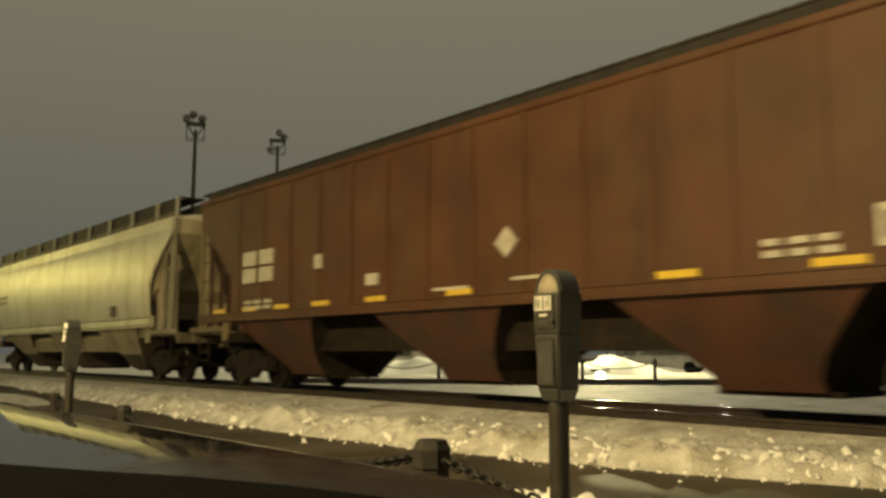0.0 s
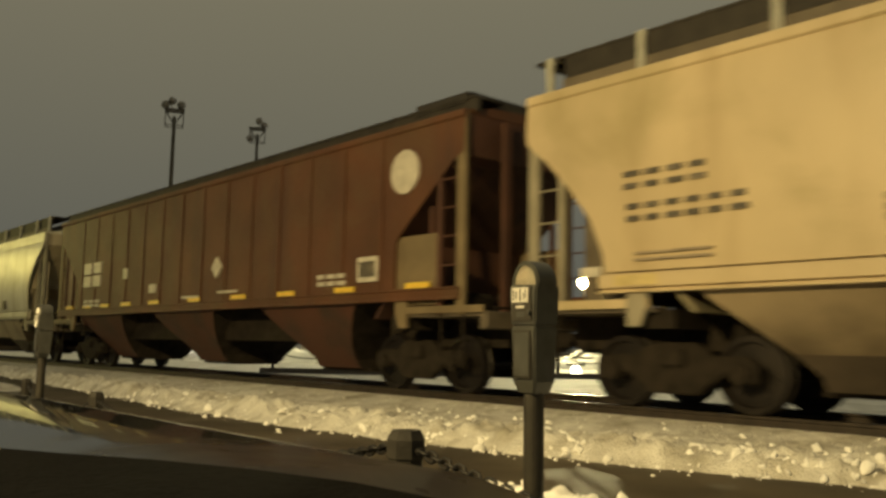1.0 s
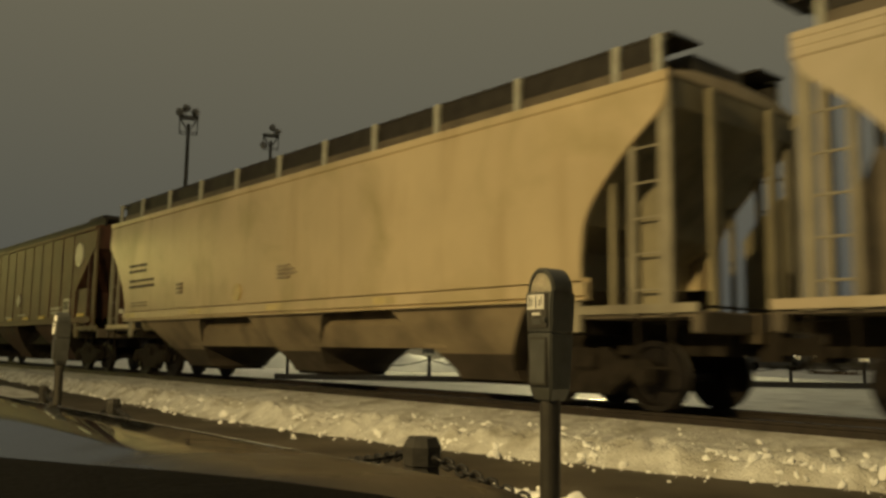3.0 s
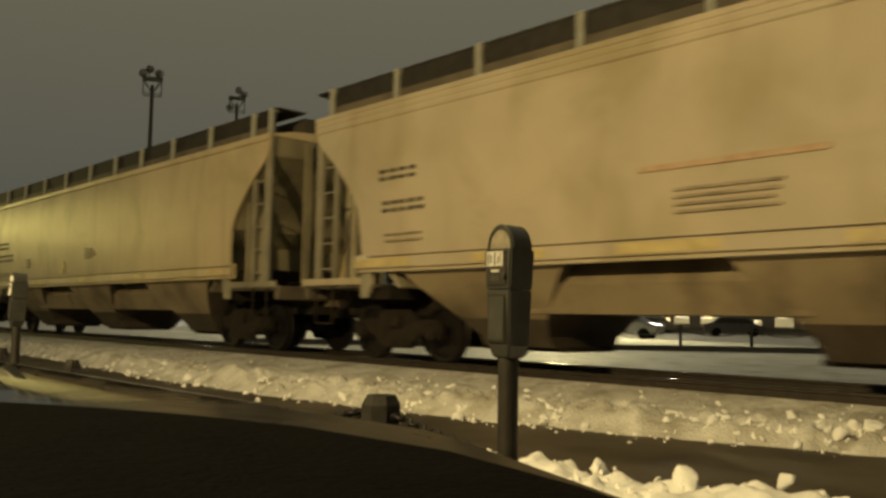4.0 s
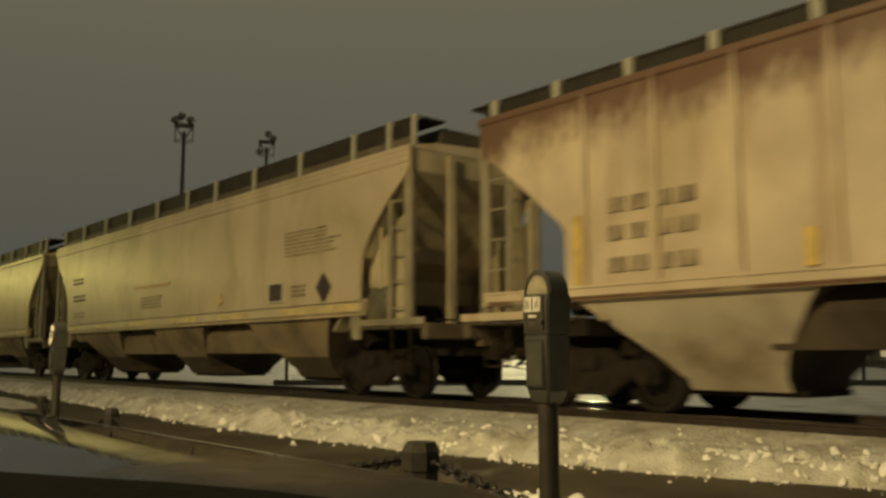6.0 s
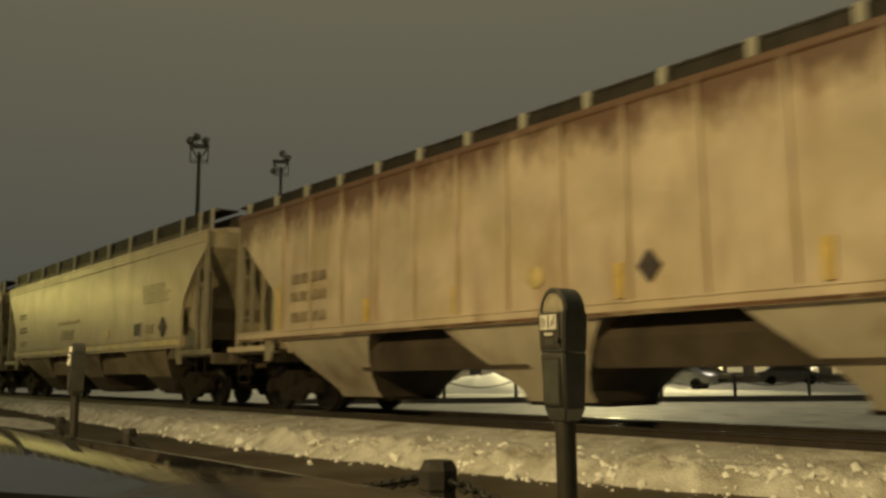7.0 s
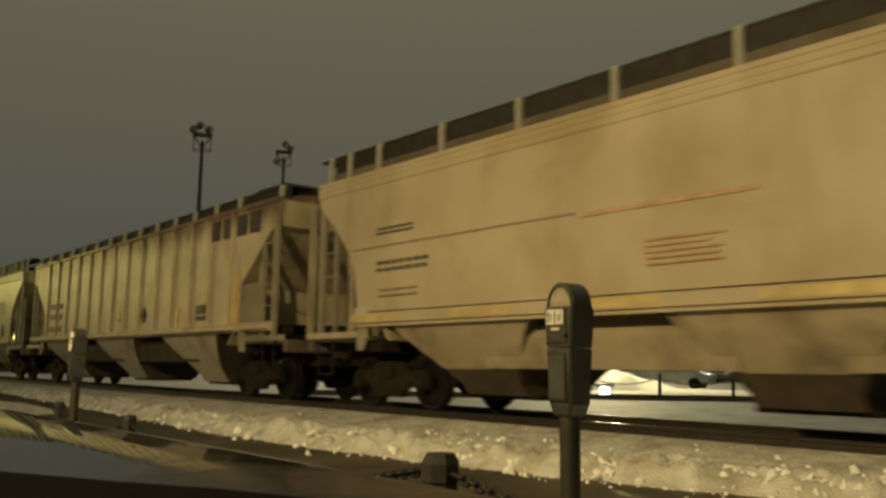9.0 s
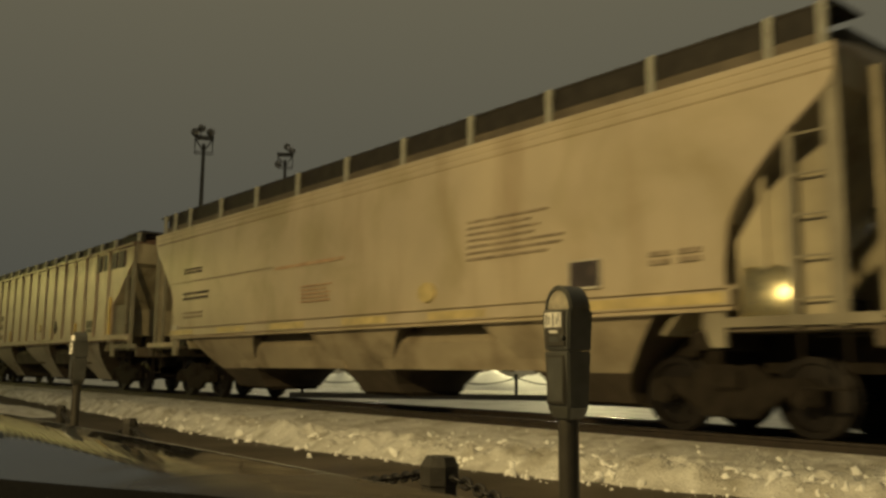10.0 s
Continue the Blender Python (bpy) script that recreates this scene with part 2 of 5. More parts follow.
def rust_runs(m, rust, edge, reach):
    """Rust that eats in from the top edge and runs down in ragged streaks."""
    n, l = m.node_tree.nodes, m.node_tree.links
    b = n["Principled BSDF"]
    old = b.inputs["Base Color"].links[0].from_socket
    co = n.new("ShaderNodeTexCoord")
    sep = n.new("ShaderNodeSeparateXYZ")
    l.new(co.outputs["Object"], sep.inputs[0])
    level = n.new("ShaderNodeMapRange")
    level.inputs["From Min"].default_value, level.inputs["From Max"].default_value = edge - reach, edge
    level.inputs["To Min"].default_value, level.inputs["To Max"].default_value = -0.55, 0.30
    level.clamp = False
    l.new(sep.outputs["Z"], level.inputs[0])
    end = n.new("ShaderNodeMapRange")
    end.inputs["From Min"].default_value, end.inputs["From Max"].default_value = -8.5, -2.0
    end.inputs["To Min"].default_value, end.inputs["To Max"].default_value = 0.12, 0.0
    l.new(sep.outputs["X"], end.inputs[0])
    both = n.new("ShaderNodeMath")
    l.new(level.outputs[0], both.inputs[0])
    l.new(end.outputs[0], both.inputs[1])
    total = both.outputs[0]
    for scale, stretch, gain in ((0.55, (1, 1, 0.5), 0.75), (2.6, (1, 1, 0.22), 0.50), (9.0, (1, 1, 0.45), 0.40)):
        mp = n.new("ShaderNodeMapping")
        mp.inputs["Scale"].default_value = stretch
        l.new(co.outputs["Object"], mp.inputs["Vector"])
        nz = n.new("ShaderNodeTexNoise")
        nz.inputs["Scale"].default_value, nz.inputs["Detail"].default_value = scale, 5
        l.new(mp.outputs[0], nz.inputs["Vector"])
        add = n.new("ShaderNodeMath")
        add.operation = "MULTIPLY_ADD"
        add.inputs[1].default_value = gain
        l.new(nz.outputs[0], add.inputs[0])
        l.new(total, add.inputs[2])
        total = add.outputs[0]
    k = n.new("ShaderNodeMapRange")
    k.inputs["From Min"].default_value, k.inputs["From Max"].default_value = 0.68, 1.00
    k.inputs["To Max"].default_value = 0.92
    l.new(total, k.inputs[0])
    mix = n.new("ShaderNodeMix")
    mix.data_type = "RGBA"
    l.new(k.outputs[0], mix.inputs["Factor"])
    l.new(old, mix.inputs[6])
    mix.inputs[7].default_value = (*rust, 1)
    l.new(mix.outputs[2], b.inputs["Base Color"])


rust_runs(M["cream"], (0.115, 0.060, 0.040), 4.2, 1.3)


def salt_film(m, clean, film):
    """Dried salt and dirt that thickens towards the windscreen and dulls the lacquer."""
    n, l = m.node_tree.nodes, m.node_tree.links
    b = n["Principled BSDF"]
    co = n.new("ShaderNodeTexCoord")
    sep = n.new("ShaderNodeSeparateXYZ")
    l.new(co.outputs["Object"], sep.inputs[0])
    nz = n.new("ShaderNodeTexNoise")
    nz.inputs["Scale"].default_value, nz.inputs["Detail"].default_value = 7.0, 6
    l.new(co.outputs["Object"], nz.inputs["Vector"])
    add = n.new("ShaderNodeMath")
    add.operation = "MULTIPLY_ADD"
    add.inputs[1].default_value = 0.9
    l.new(nz.outputs[0], add.inputs[0])
    l.new(sep.outputs["X"], add.inputs[2])
    k = n.new("ShaderNodeMapRange")
    k.inputs["From Min"].default_value, k.inputs["From Max"].default_value = -1.20, -0.60
    l.new(add.outputs[0], k.inputs[0])
    for socket, a, c in (("Coat Weight", 1.0, 0.30), ("Coat Roughness", 0.03, 0.28)):
        r = n.new("ShaderNodeMapRange")
        r.inputs["To Min"].default_value, r.inputs["To Max"].default_value = a, c
        l.new(k.outputs[0], r.inputs[0])
        l.new(r.outputs[0], b.inputs[socket])
    mix = n.new("ShaderNodeMix")
    mix.data_type = "RGBA"
    mix.inputs[6].default_value, mix.inputs[7].default_value = (*clean, 1), (*film, 1)
    l.new(k.outputs[0], mix.inputs["Factor"])
    l.new(mix.outputs[2], b.inputs["Base Color"])


salt_film(M["paint"], (0.004, 0.004, 0.004), (0.013, 0.010, 0.007))


def clear_glass():
    m = bpy.data.materials.new("scratched_clear_plastic")
    m.use_nodes = True
    b = m.node_tree.nodes["Principled BSDF"]
    b.inputs["Base Color"].default_value = (0.97, 0.97, 0.94, 1)
    b.inputs["Roughness"].default_value = 0.12
    b.inputs["Transmission Weight"].default_value = 1.0
    b.inputs["IOR"].default_value = 1.08
    return m


M["clear"] = clear_glass()


# ---- mesh helpers ----
def mesh_object(name, bm, mat, parent=None, label="", smooth=False):
    me = bpy.data.meshes.new(name)
    bm.normal_update()
    bm.to_mesh(me)
    bm.free()
    me.materials.append(mat)
    if smooth:
        for p in me.polygons:
            p.use_smooth = True
    ob = new(name, me)
    ob.parent = parent
    if label:
        ob["label"] = label
    return ob


def part(name, bm, mat, parent, label="", smooth=False):
    return mesh_object(name, bm, mat, parent, label, smooth)


def shared(name, me, parent, m=None):
    ob = new(name, me)
    ob.parent = parent
    if m is not None:
        ob.matrix_basis = m
    return ob


def bx(bm, x0, x1, y0, y1, z0, z1, m=None):
    vs = [bm.verts.new((x, y, z)) for z in (z0, z1) for x, y in ((x0, y0), (x1, y0), (x1, y1), (x0, y1))]
    for f in ((3, 2, 1, 0), (4, 5, 6, 7), (0, 1, 5, 4), (1, 2, 6, 5), (2, 3, 7, 6), (3, 0, 4, 7)):
        bm.faces.new([vs[i] for i in f])
    if m is not None:
        bmesh.ops.transform(bm, matrix=m, verts=vs)
    return vs


def rod(bm, a, b, r, n=8, r2=None):
    a, b = Vector(a), Vector(b)
    q = (b - a).to_track_quat("Z", "Y")
    rings = []
    for p, rad in ((a, r), (b, r if r2 is None else r2)):
        rings.append([bm.verts.new(p + q @ Vector((rad * math.cos(k * math.tau / n), rad * math.sin(k * math.tau / n), 0))) for k in range(n)])
    for k in range(n):
        bm.faces.new((rings[0][k], rings[0][(k + 1) % n], rings[1][(k + 1) % n], rings[1][k]))
    bm.faces.new(rings[0][::-1])
    bm.faces.new(rings[1])
    return rings[0] + rings[1]


def prism(bm, pts, y0, y1):
    """A polygon in x and z, extruded along y."""
    a = [bm.verts.new((x, y0, z)) for x, z in pts]
    b = [bm.verts.new((x, y1, z)) for x, z in pts]
    n = len(pts)
    bm.faces.new(a)
    bm.faces.new(b[::-1])
    for k in range(n):
        bm.faces.new((a[k], b[k], b[(k + 1) % n], a[(k + 1) % n]))
    return a + b


def bevel(bm, w, seg=2, angle=0.5):
    bmesh.ops.remove_doubles(bm, verts=bm.verts, dist=1e-5)
    bmesh.ops.recalc_face_normals(bm, faces=bm.faces)
    es = [e for e in bm.edges if len(e.link_faces) == 2 and e.calc_face_angle() > angle]
    bmesh.ops.bevel(bm, geom=es, offset=w, segments=seg, affect="EDGES", clamp_overlap=True)
    return bm


def crease(bm, angle=0.5):
    """Marks hard edges, so that smooth shading stops at them."""
    bmesh.ops.recalc_face_normals(bm, faces=bm.faces)
    for e in bm.edges:
        if len(e.link_faces) == 2 and e.calc_face_angle() > angle:
            e.smooth = False
    return bm


def B():
    return bmesh.new()


# ---- ground ----
GROUND = [(-2500, -0.17), (1.52, -0.17), (1.70, -0.01), (8.45, -0.01), (8.75, 0.05), (8.98, 0.16), (9.1, 0.2), (11.2, 0.2), (11.5, 0.2), (60, 0.12), (2500, 0.12)]


def ground_sheet():
    bm = B()
    xs = [-2500, -300, -80, -30, 0, 40, 300, 2500]
    rows = [[bm.verts.new((x, y, z)) for x in xs] for y, z in GROUND]
    for r, s in zip(rows, rows[1:]):
        for k in range(len(xs) - 1):
            bm.faces.new((r[k], r[k + 1], s[k + 1], s[k]))
    tagged(mesh_object("ground", bm, M["trodden"]), "snow covered ground running to the horizon", "ground", kind="structure")


def sheet(name, x0, x1, y0, y1, z, mat, label, cat, nx=1, ny=1, rough=None, kind="structure"):
    bm = B()
    rows = []
    for j in range(ny + 1):
        y = y0 + (y1 - y0) * j / ny
        rows.append([])
        for i in range(nx + 1):
            x = x0 + (x1 - x0) * i / nx
            xx, yy, zz = rough(x, y, z) if rough else (x, y, z)
            rows[-1].append(bm.verts.new((xx, yy, zz)))
    for j in range(ny):
        for i in range(nx):
            bm.faces.new((rows[j][i], rows[j][i + 1], rows[j + 1][i + 1], rows[j + 1][i]))
    return tagged(mesh_object(name, bm, mat, smooth=rough is not None), label, cat, kind=kind)


def fbm(x, y, s, o=0.0):
    v = Vector((x * s + o, y * s - o, o))
    return noise.noise(v) + 0.5 * noise.noise(v * 2.1) + 0.25 * noise.noise(v * 4.3)


def lumps(x, y, s, o=0.0):
    """Rounded clods: high near cell centres, with creases between them."""
    d = noise.voronoi(Vector((x * s + o, y * s, o)))[0]
    return 0.75 * max(0.0, 1 - (d[0] / 0.72) ** 2)


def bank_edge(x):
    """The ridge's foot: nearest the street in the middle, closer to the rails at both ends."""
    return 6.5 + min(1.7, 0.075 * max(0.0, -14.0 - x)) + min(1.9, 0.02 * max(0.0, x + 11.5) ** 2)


def bank_top(x, k):
    """Height of the trodden snow shelf from its foot (k = 0) to the rails (k = 1)."""
    return -0.008 + 0.085 * min(1, max(0, k) / 0.12) + 0.235 * max(0, k)


def bank_far(x, y, z):
    """Shelf of old ploughed snow along the rails, lumpy towards its foot."""
    k = (y - 6.85) / 2.33
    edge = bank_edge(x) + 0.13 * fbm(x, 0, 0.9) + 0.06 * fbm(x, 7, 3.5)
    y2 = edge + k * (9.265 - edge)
    rise = min(1, k / 0.10) * min(1, (1 - k) / 0.06)
    foot = math.exp(-((k - 0.20) / 0.20) ** 2)
    h = 0.022 * fbm(x, y2, 1.1, 3) + 0.06 * foot * (0.2 + fbm(x, y2, 0.8, 3)) + 0.12 * foot * lumps(x, y2, 2.8, 1) + 0.075 * (0.25 + foot) * lumps(x, y2, 6.5, 5) + 0.025 * (0.4 + foot) * lumps(x, y2, 13.0, 9) + 0.007 * fbm(x, y2, 9, 4)
    return x, y2, bank_top(x, k) + rise * h


def bank_near(x, y, z):
    """Low heap of shovelled clods between the walk and the path."""
    k = (y - 3.3) / 2.5
    fx = min(1, max(0, (x + 6.4) / 1.6)) * min(1, max(0, (4.0 - x) / 0.5))
    back = 5.05 + 0.62 * max(0, x + 3.2) + 0.22 * fbm(x, 1, 1.1)
    y2 = 3.3 + k * (back - 3.3)
    f = min(1, k / 0.2) * min(1, (1 - k) / 0.12) * fx
    h = f * (0.085 + 0.055 * lumps(x, y2, 1.9, 2) + 0.06 * lumps(x, y2, 4.2, 7) + 0.03 * fbm(x, y2, 1.4) + 0.055 * lumps(x, y2, 9, 3) + 0.03 * lumps(x, y2, 19, 8) + 0.012 * fbm(x, y2, 13, 5))
    return x, y2, -0.045 + max(0, h)


def strip(x, y, z):
    """Low ragged strip of snow at the street side of the path."""
    k = (y - 4.9) / 1.4
    f = max(0.0, 1 - abs(2 * k - 1) ** 3) * min(1, max(0, (-20.5 - x) / 2.5))
    return x, y + 0.25 * fbm(x, 3, 0.5), -0.012 + f * (0.05 + 0.09 * lumps(x, y, 2.2, 4) + 0.05 * fbm(x, y, 1.5, 2) + 0.06 * lumps(x, y, 5.0, 6))


def clod(seed, count, soft):
    """A broken lump of snow: the hull of scattered points, its edges worn."""
    rnd = random.Random(seed)
    bm = B()
    for _ in range(count):
        v = Vector((rnd.gauss(0, 1), rnd.gauss(0, 1), rnd.gauss(0, 1))).normalized() * rnd.uniform(0.75, 1.1)
        bm.verts.new((v.x, v.y * 0.85, v.z * 0.72))
    hull = bmesh.ops.convex_hull(bm, input=bm.verts[:])
    bmesh.ops.delete(bm, geom=list({v for v in hull["geom_interior"] + hull["geom_unused"] if isinstance(v, bmesh.types.BMVert)}), context="VERTS")
    if soft:
        bmesh.ops.subdivide_edges(bm, edges=bm.edges[:], cuts=soft, use_grid_fill=True)
        off = Vector((seed * 3.7, 0, 1))
        for _ in range(2):
            bmesh.ops.smooth_vert(bm, verts=bm.verts[:], factor=0.5, use_axis_x=True, use_axis_y=True, use_axis_z=True)
        for v in bm.verts:
            v.co *= 1.08 + 0.16 * noise.noise(v.co * 2.6 + off) + 0.09 * noise.noise(v.co * 7 + off)
    bmesh.ops.recalc_face_normals(bm, faces=bm.faces)
    me = bpy.data.meshes.new("snow_clod")
    bm.to_mesh(me)
    bm.free()
    me.materials.append(M["snow"])
    for p in me.polygons:
        p.use_smooth = bool(soft)
    return me


def clods():
    """Loose clods joined into heaps of stuff, the larger ones things of their own."""
    rnd = random.Random(5)
    shapes = [clod(k, 16, 4) for k in range(8)]
    small = [clod(k + 20, 12, 0) for k in range(10)]
    worn = [clod(k + 40, 12, 2) for k in range(8)]

    def shelf(x, k):
        e = bank_edge(x)
        return e + k * (9.265 - e), bank_top(x, k)

    ridge = []
    for _ in range(2600):
        x = rnd.uniform(-34, 2)
        k = 0.20 + rnd.gauss(0, 0.12)
        if fbm(x, k * 3, 0.9, 6) > -0.25:
            ridge.append((x, *shelf(x, k), 0.014 + 0.060 * rnd.random() ** 2.6))
    for _ in range(650):
        x = rnd.uniform(-11, 1)
        k = 0.26 + rnd.gauss(0, 0.17)
        if fbm(x, k * 3, 0.8, 2) > -0.1:
            ridge.append((x, *shelf(x, k), 0.020 + 0.065 * rnd.random() ** 2.2))
    for _ in range(700):
        x = rnd.uniform(-24, 2)
        ridge.append((x, *shelf(x, rnd.uniform(0.3, 0.95)), 0.010 + 0.025 * rnd.random() ** 3))
    for _ in range(420):
        x = rnd.uniform(-30, 1)
        k = 0.20 + rnd.gauss(0, 0.07)
        if fbm(x, 2, 0.7, 8) > -0.2:
            ridge.append((x, *shelf(x, k), rnd.uniform(0.045, 0.105)))
    for _ in range(160):
        x = rnd.uniform(-20, 2)
        ridge.append((x, bank_edge(x) + rnd.gauss(-0.03, 0.10), -0.005, 0.010 + 0.035 * rnd.random() ** 3))
    heap = [(x, y, 0.10 if x > -4.8 else 0.06, 0.010 + 0.040 * rnd.random() ** 2.6) for x, y in [(rnd.uniform(-5.6, 3), rnd.uniform(3.7, 5.0)) for _ in range(700)]]
    for name, label, spots in (("snow_rubble", "small loose snow clods along the ploughed shelf", ridge), ("snow_rubble", "small loose snow clods on the shovelled heap", heap)):
        bm = B()
        for x, y, z, r in spots:
            me = rnd.choice(worn if r > 0.03 else small)
            m = Matrix.Translation((x, y, z + 0.25 * r)) @ Euler((rnd.random() * 6, rnd.random() * 6, rnd.random() * 6)).to_matrix().to_4x4() @ Matrix.Scale(r, 4)
            made = [bm.verts.new(m @ v.co) for v in me.vertices]
            for p in me.polygons:
                f = bm.faces.new([made[i] for i in p.vertices])
                f.smooth = r > 0.03
        tagged(mesh_object(name, bm, M["snow"]), label, "snow", kind="stuff")
    # place, radius, height stretch
    big = [(-4.12, 4.82, 0.10, 0.13, 0.85), (-3.92, 4.86, 0.08, 0.10, 0.9), (-3.70, 4.93, 0.11, 0.09, 1.1), (-3.46, 4.50, 0.09, 0.10, 0.8), (-2.96, 4.84, 0.15, 0.115, 1.0), (-2.95, 4.55, 0.10, 0.115, 0.85), (-2.58, 5.38, 0.14, 0.062, 1.9), (-2.70, 5.10, 0.09, 0.085, 0.8), (-5.2, 4.75, 0.06, 0.07, 0.9), (-2.15, 5.15, 0.09, 0.09, 0.9), (-2.40, 5.45, 0.07, 0.07, 0.9), (-3.62, 4.62, 0.09, 0.08, 0.9), (-1.85, 5.40, 0.08, 0.08, 1.0)]
    for x, k, r in ((-10.6, 0.22, 0.13), (-10.1, 0.17, 0.11), (-6.3, 0.18, 0.12), (-5.75, 0.24, 0.14), (-5.0, 0.3, 0.11), (-4.5, 0.18, 0.12), (-8.1, 0.22, 0.10), (-12.7, 0.2, 0.11), (-7.1, 0.16, 0.1), (-3.6, 0.25, 0.1), (-3.2, 0.35, 0.12), (-9.2, 0.2, 0.12), (-13.6, 0.22, 0.12), (-15.2, 0.2, 0.13), (-17.0, 0.22, 0.12), (-4.0, 0.5, 0.08), (-6.9, 0.36, 0.09), (-8.9, 0.32, 0.09)):
        y, z = shelf(x, k)
        big.append((x, y, z + 0.02, r, 1.0))
    for x, y, z, r, tall in big:
        ob = new("snow_clod", rnd.choice(shapes))
        ob.matrix_world = Matrix.Translation((x, y, z)) @ Matrix.Diagonal((1, 1, tall, 1)) @ Euler((rnd.random(), rnd.random(), rnd.random() * 6)).to_matrix().to_4x4() @ Matrix.Scale(r, 4)
        tagged(ob, "large white clod of ploughed snow on a bank", "snow clod", "snow clods")


def ground_all():
    ground_sheet()
    sheet("road", -300, 60, -9.0, 1.45, -0.164, M["asphalt"], "dark wet street beside the kerb", "road")
    bm = B()
    bx(bm, -200, 40, 1.50, 1.72, -0.3, 0.0)
    tagged(mesh_object("kerb", bevel(bm, 0.02), M["concrete"]), "low grey concrete kerb along the street", "kerb", kind="structure")
    sheet("pavement", -200, 40, 1.74, 3.6, -0.004, M["asphalt"], "dark wet walk beside the meters", "pavement")
    sheet("path", -200, 40, 3.6, 8.6, -0.002, M["slush"], "dark wet asphalt path between the snow banks", "path")
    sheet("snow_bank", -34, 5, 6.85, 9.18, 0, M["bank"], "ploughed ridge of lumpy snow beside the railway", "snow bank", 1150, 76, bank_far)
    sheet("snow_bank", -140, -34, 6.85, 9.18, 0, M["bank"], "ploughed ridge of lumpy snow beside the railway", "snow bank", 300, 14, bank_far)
    sheet("snow_strip", -60, -20.5, 4.9, 6.3, 0, M["bank"], "thin leftover strip of snow along the path", "snow bank", 300, 16, strip)
    sheet("snow_heap", -6.4, 4.0, 3.3, 5.8, 0, M["snow"], "shovelled heap of white snow on the path's edge", "snow bank", 260, 64, bank_near)
    sheet("far_snow", -220, 60, 11.0, 60, 0.29, M["trodden"], "flat trodden snow beyond the railway", "snow", 140, 70, lambda x, y, z: (x, y, z - 0.17 * min(1, (y - 11.0) / 2.2) + 0.025 * fbm(x, y, 0.4)))
    clods()


# ---- railway ----
TRACK_Y, RAIL_Z = 10.10, 0.43


def track():
    bed = B()
    pts = [(8.80, -0.15), (9.02, 0.13), (9.2, 0.185), (10.95, 0.185), (11.1, 0.15), (11.2, 0.05)]
    rows = [[bed.verts.new((x, y, z)) for x in (-400, -40, 10, 150)] for y, z in pts]
    for r, s in zip(rows, rows[1:]):
        for k in range(3):
            bed.faces.new((r[k], r[k + 1], s[k + 1], s[k]))
    root = tagged(mesh_object("railway_track", bed, M["ballast"]), "single railway track on dark ballast", "track", kind="structure")
    for side in (-1, 1):
        y = TRACK_Y + side * 0.755
        bm = B()
        prof = [(-0.07, 0.17), (0.07, 0.17), (0.07, 0.182), (0.012, 0.20), (0.012, 0.285), (0.036, 0.295), (0.036, 0.325), (-0.036, 0.325), (-0.036, 0.295), (-0.012, 0.285), (-0.012, 0.20), (-0.07, 0.182)]
        a = [bm.verts.new((-400, y + p, z)) for p, z in prof]
        b = [bm.verts.new((150, y + p, z)) for p, z in prof]
        for k in range(len(prof)):
            bm.faces.new((a[k], a[(k + 1) % len(prof)], b[(k + 1) % len(prof)], b[k]))
        rail = part("rail", bm, M["rail"], root, "rusty steel rail")
        head = B()
        crest = [(-0.036, 0.3245), (-0.032, 0.3295), (-0.022, 0.3325), (-0.010, 0.3338), (0.0, 0.3342), (0.010, 0.3338), (0.022, 0.3325), (0.032, 0.3295), (0.036, 0.3245)]
        ends = [[head.verts.new((x, y + p, z)) for p, z in crest] for x in (-400, 150)]
        for k in range(len(crest) - 1):
            head.faces.new((ends[0][k], ends[1][k], ends[1][k + 1], ends[0][k + 1]))
        bmesh.ops.recalc_face_normals(head, faces=head.faces)
        part("railhead", head, M["railhead"], rail, "polished running surface", smooth=True)
    bm = B()
    bx(bm, -0.115, 0.115, -1.28, 1.28, 0.05, 0.172)
    me = bpy.data.meshes.new("tie")
    bevel(bm, 0.012, 1).to_mesh(me)
    bm.free()
    me.materials.append(M["tie"])
    rnd = random.Random(9)
    for k in range(110):
        shared("tie", me, root, pose(-52 + k * 0.54 + rnd.uniform(-0.03, 0.03), TRACK_Y + rnd.uniform(-0.04, 0.04), rnd.uniform(-0.05, -0.03), 0, 0, rnd.uniform(-1, 1)))
    root.matrix_world = pose(0, 0, 0.10)


# ---- covered hopper cars ----
LENGTH, SPEED = 19.1, 8.25
GROWTH = 1.0377  # the bodies are drawn 19.1 m long and stand 19.8 m long
HALF = LENGTH / 2
LOWER = 0.10


def lathe_y(bm, prof, n=28):
    """Turns (radius, y) points round the y axis."""
    rings = [[bm.verts.new((r * math.cos(k * math.tau / n), y, r * math.sin(k * math.tau / n))) for k in range(n)] for r, y in prof]
    for a, b in zip(rings, rings[1:]):
        for k in range(n):
            bm.faces.new((a[k], a[(k + 1) % n], b[(k + 1) % n], b[k]))
    bm.faces.new(rings[0][::-1])
    bm.faces.new(rings[-1])


def data_of(name, bm, mat, smooth=False):
    me = bpy.data.meshes.new(name)
    bmesh.ops.recalc_face_normals(bm, faces=bm.faces)
    bm.to_mesh(me)
    bm.free()
    me.materials.append(mat)
    if smooth:
        for p in me.polygons:
            p.use_smooth = True
    return me


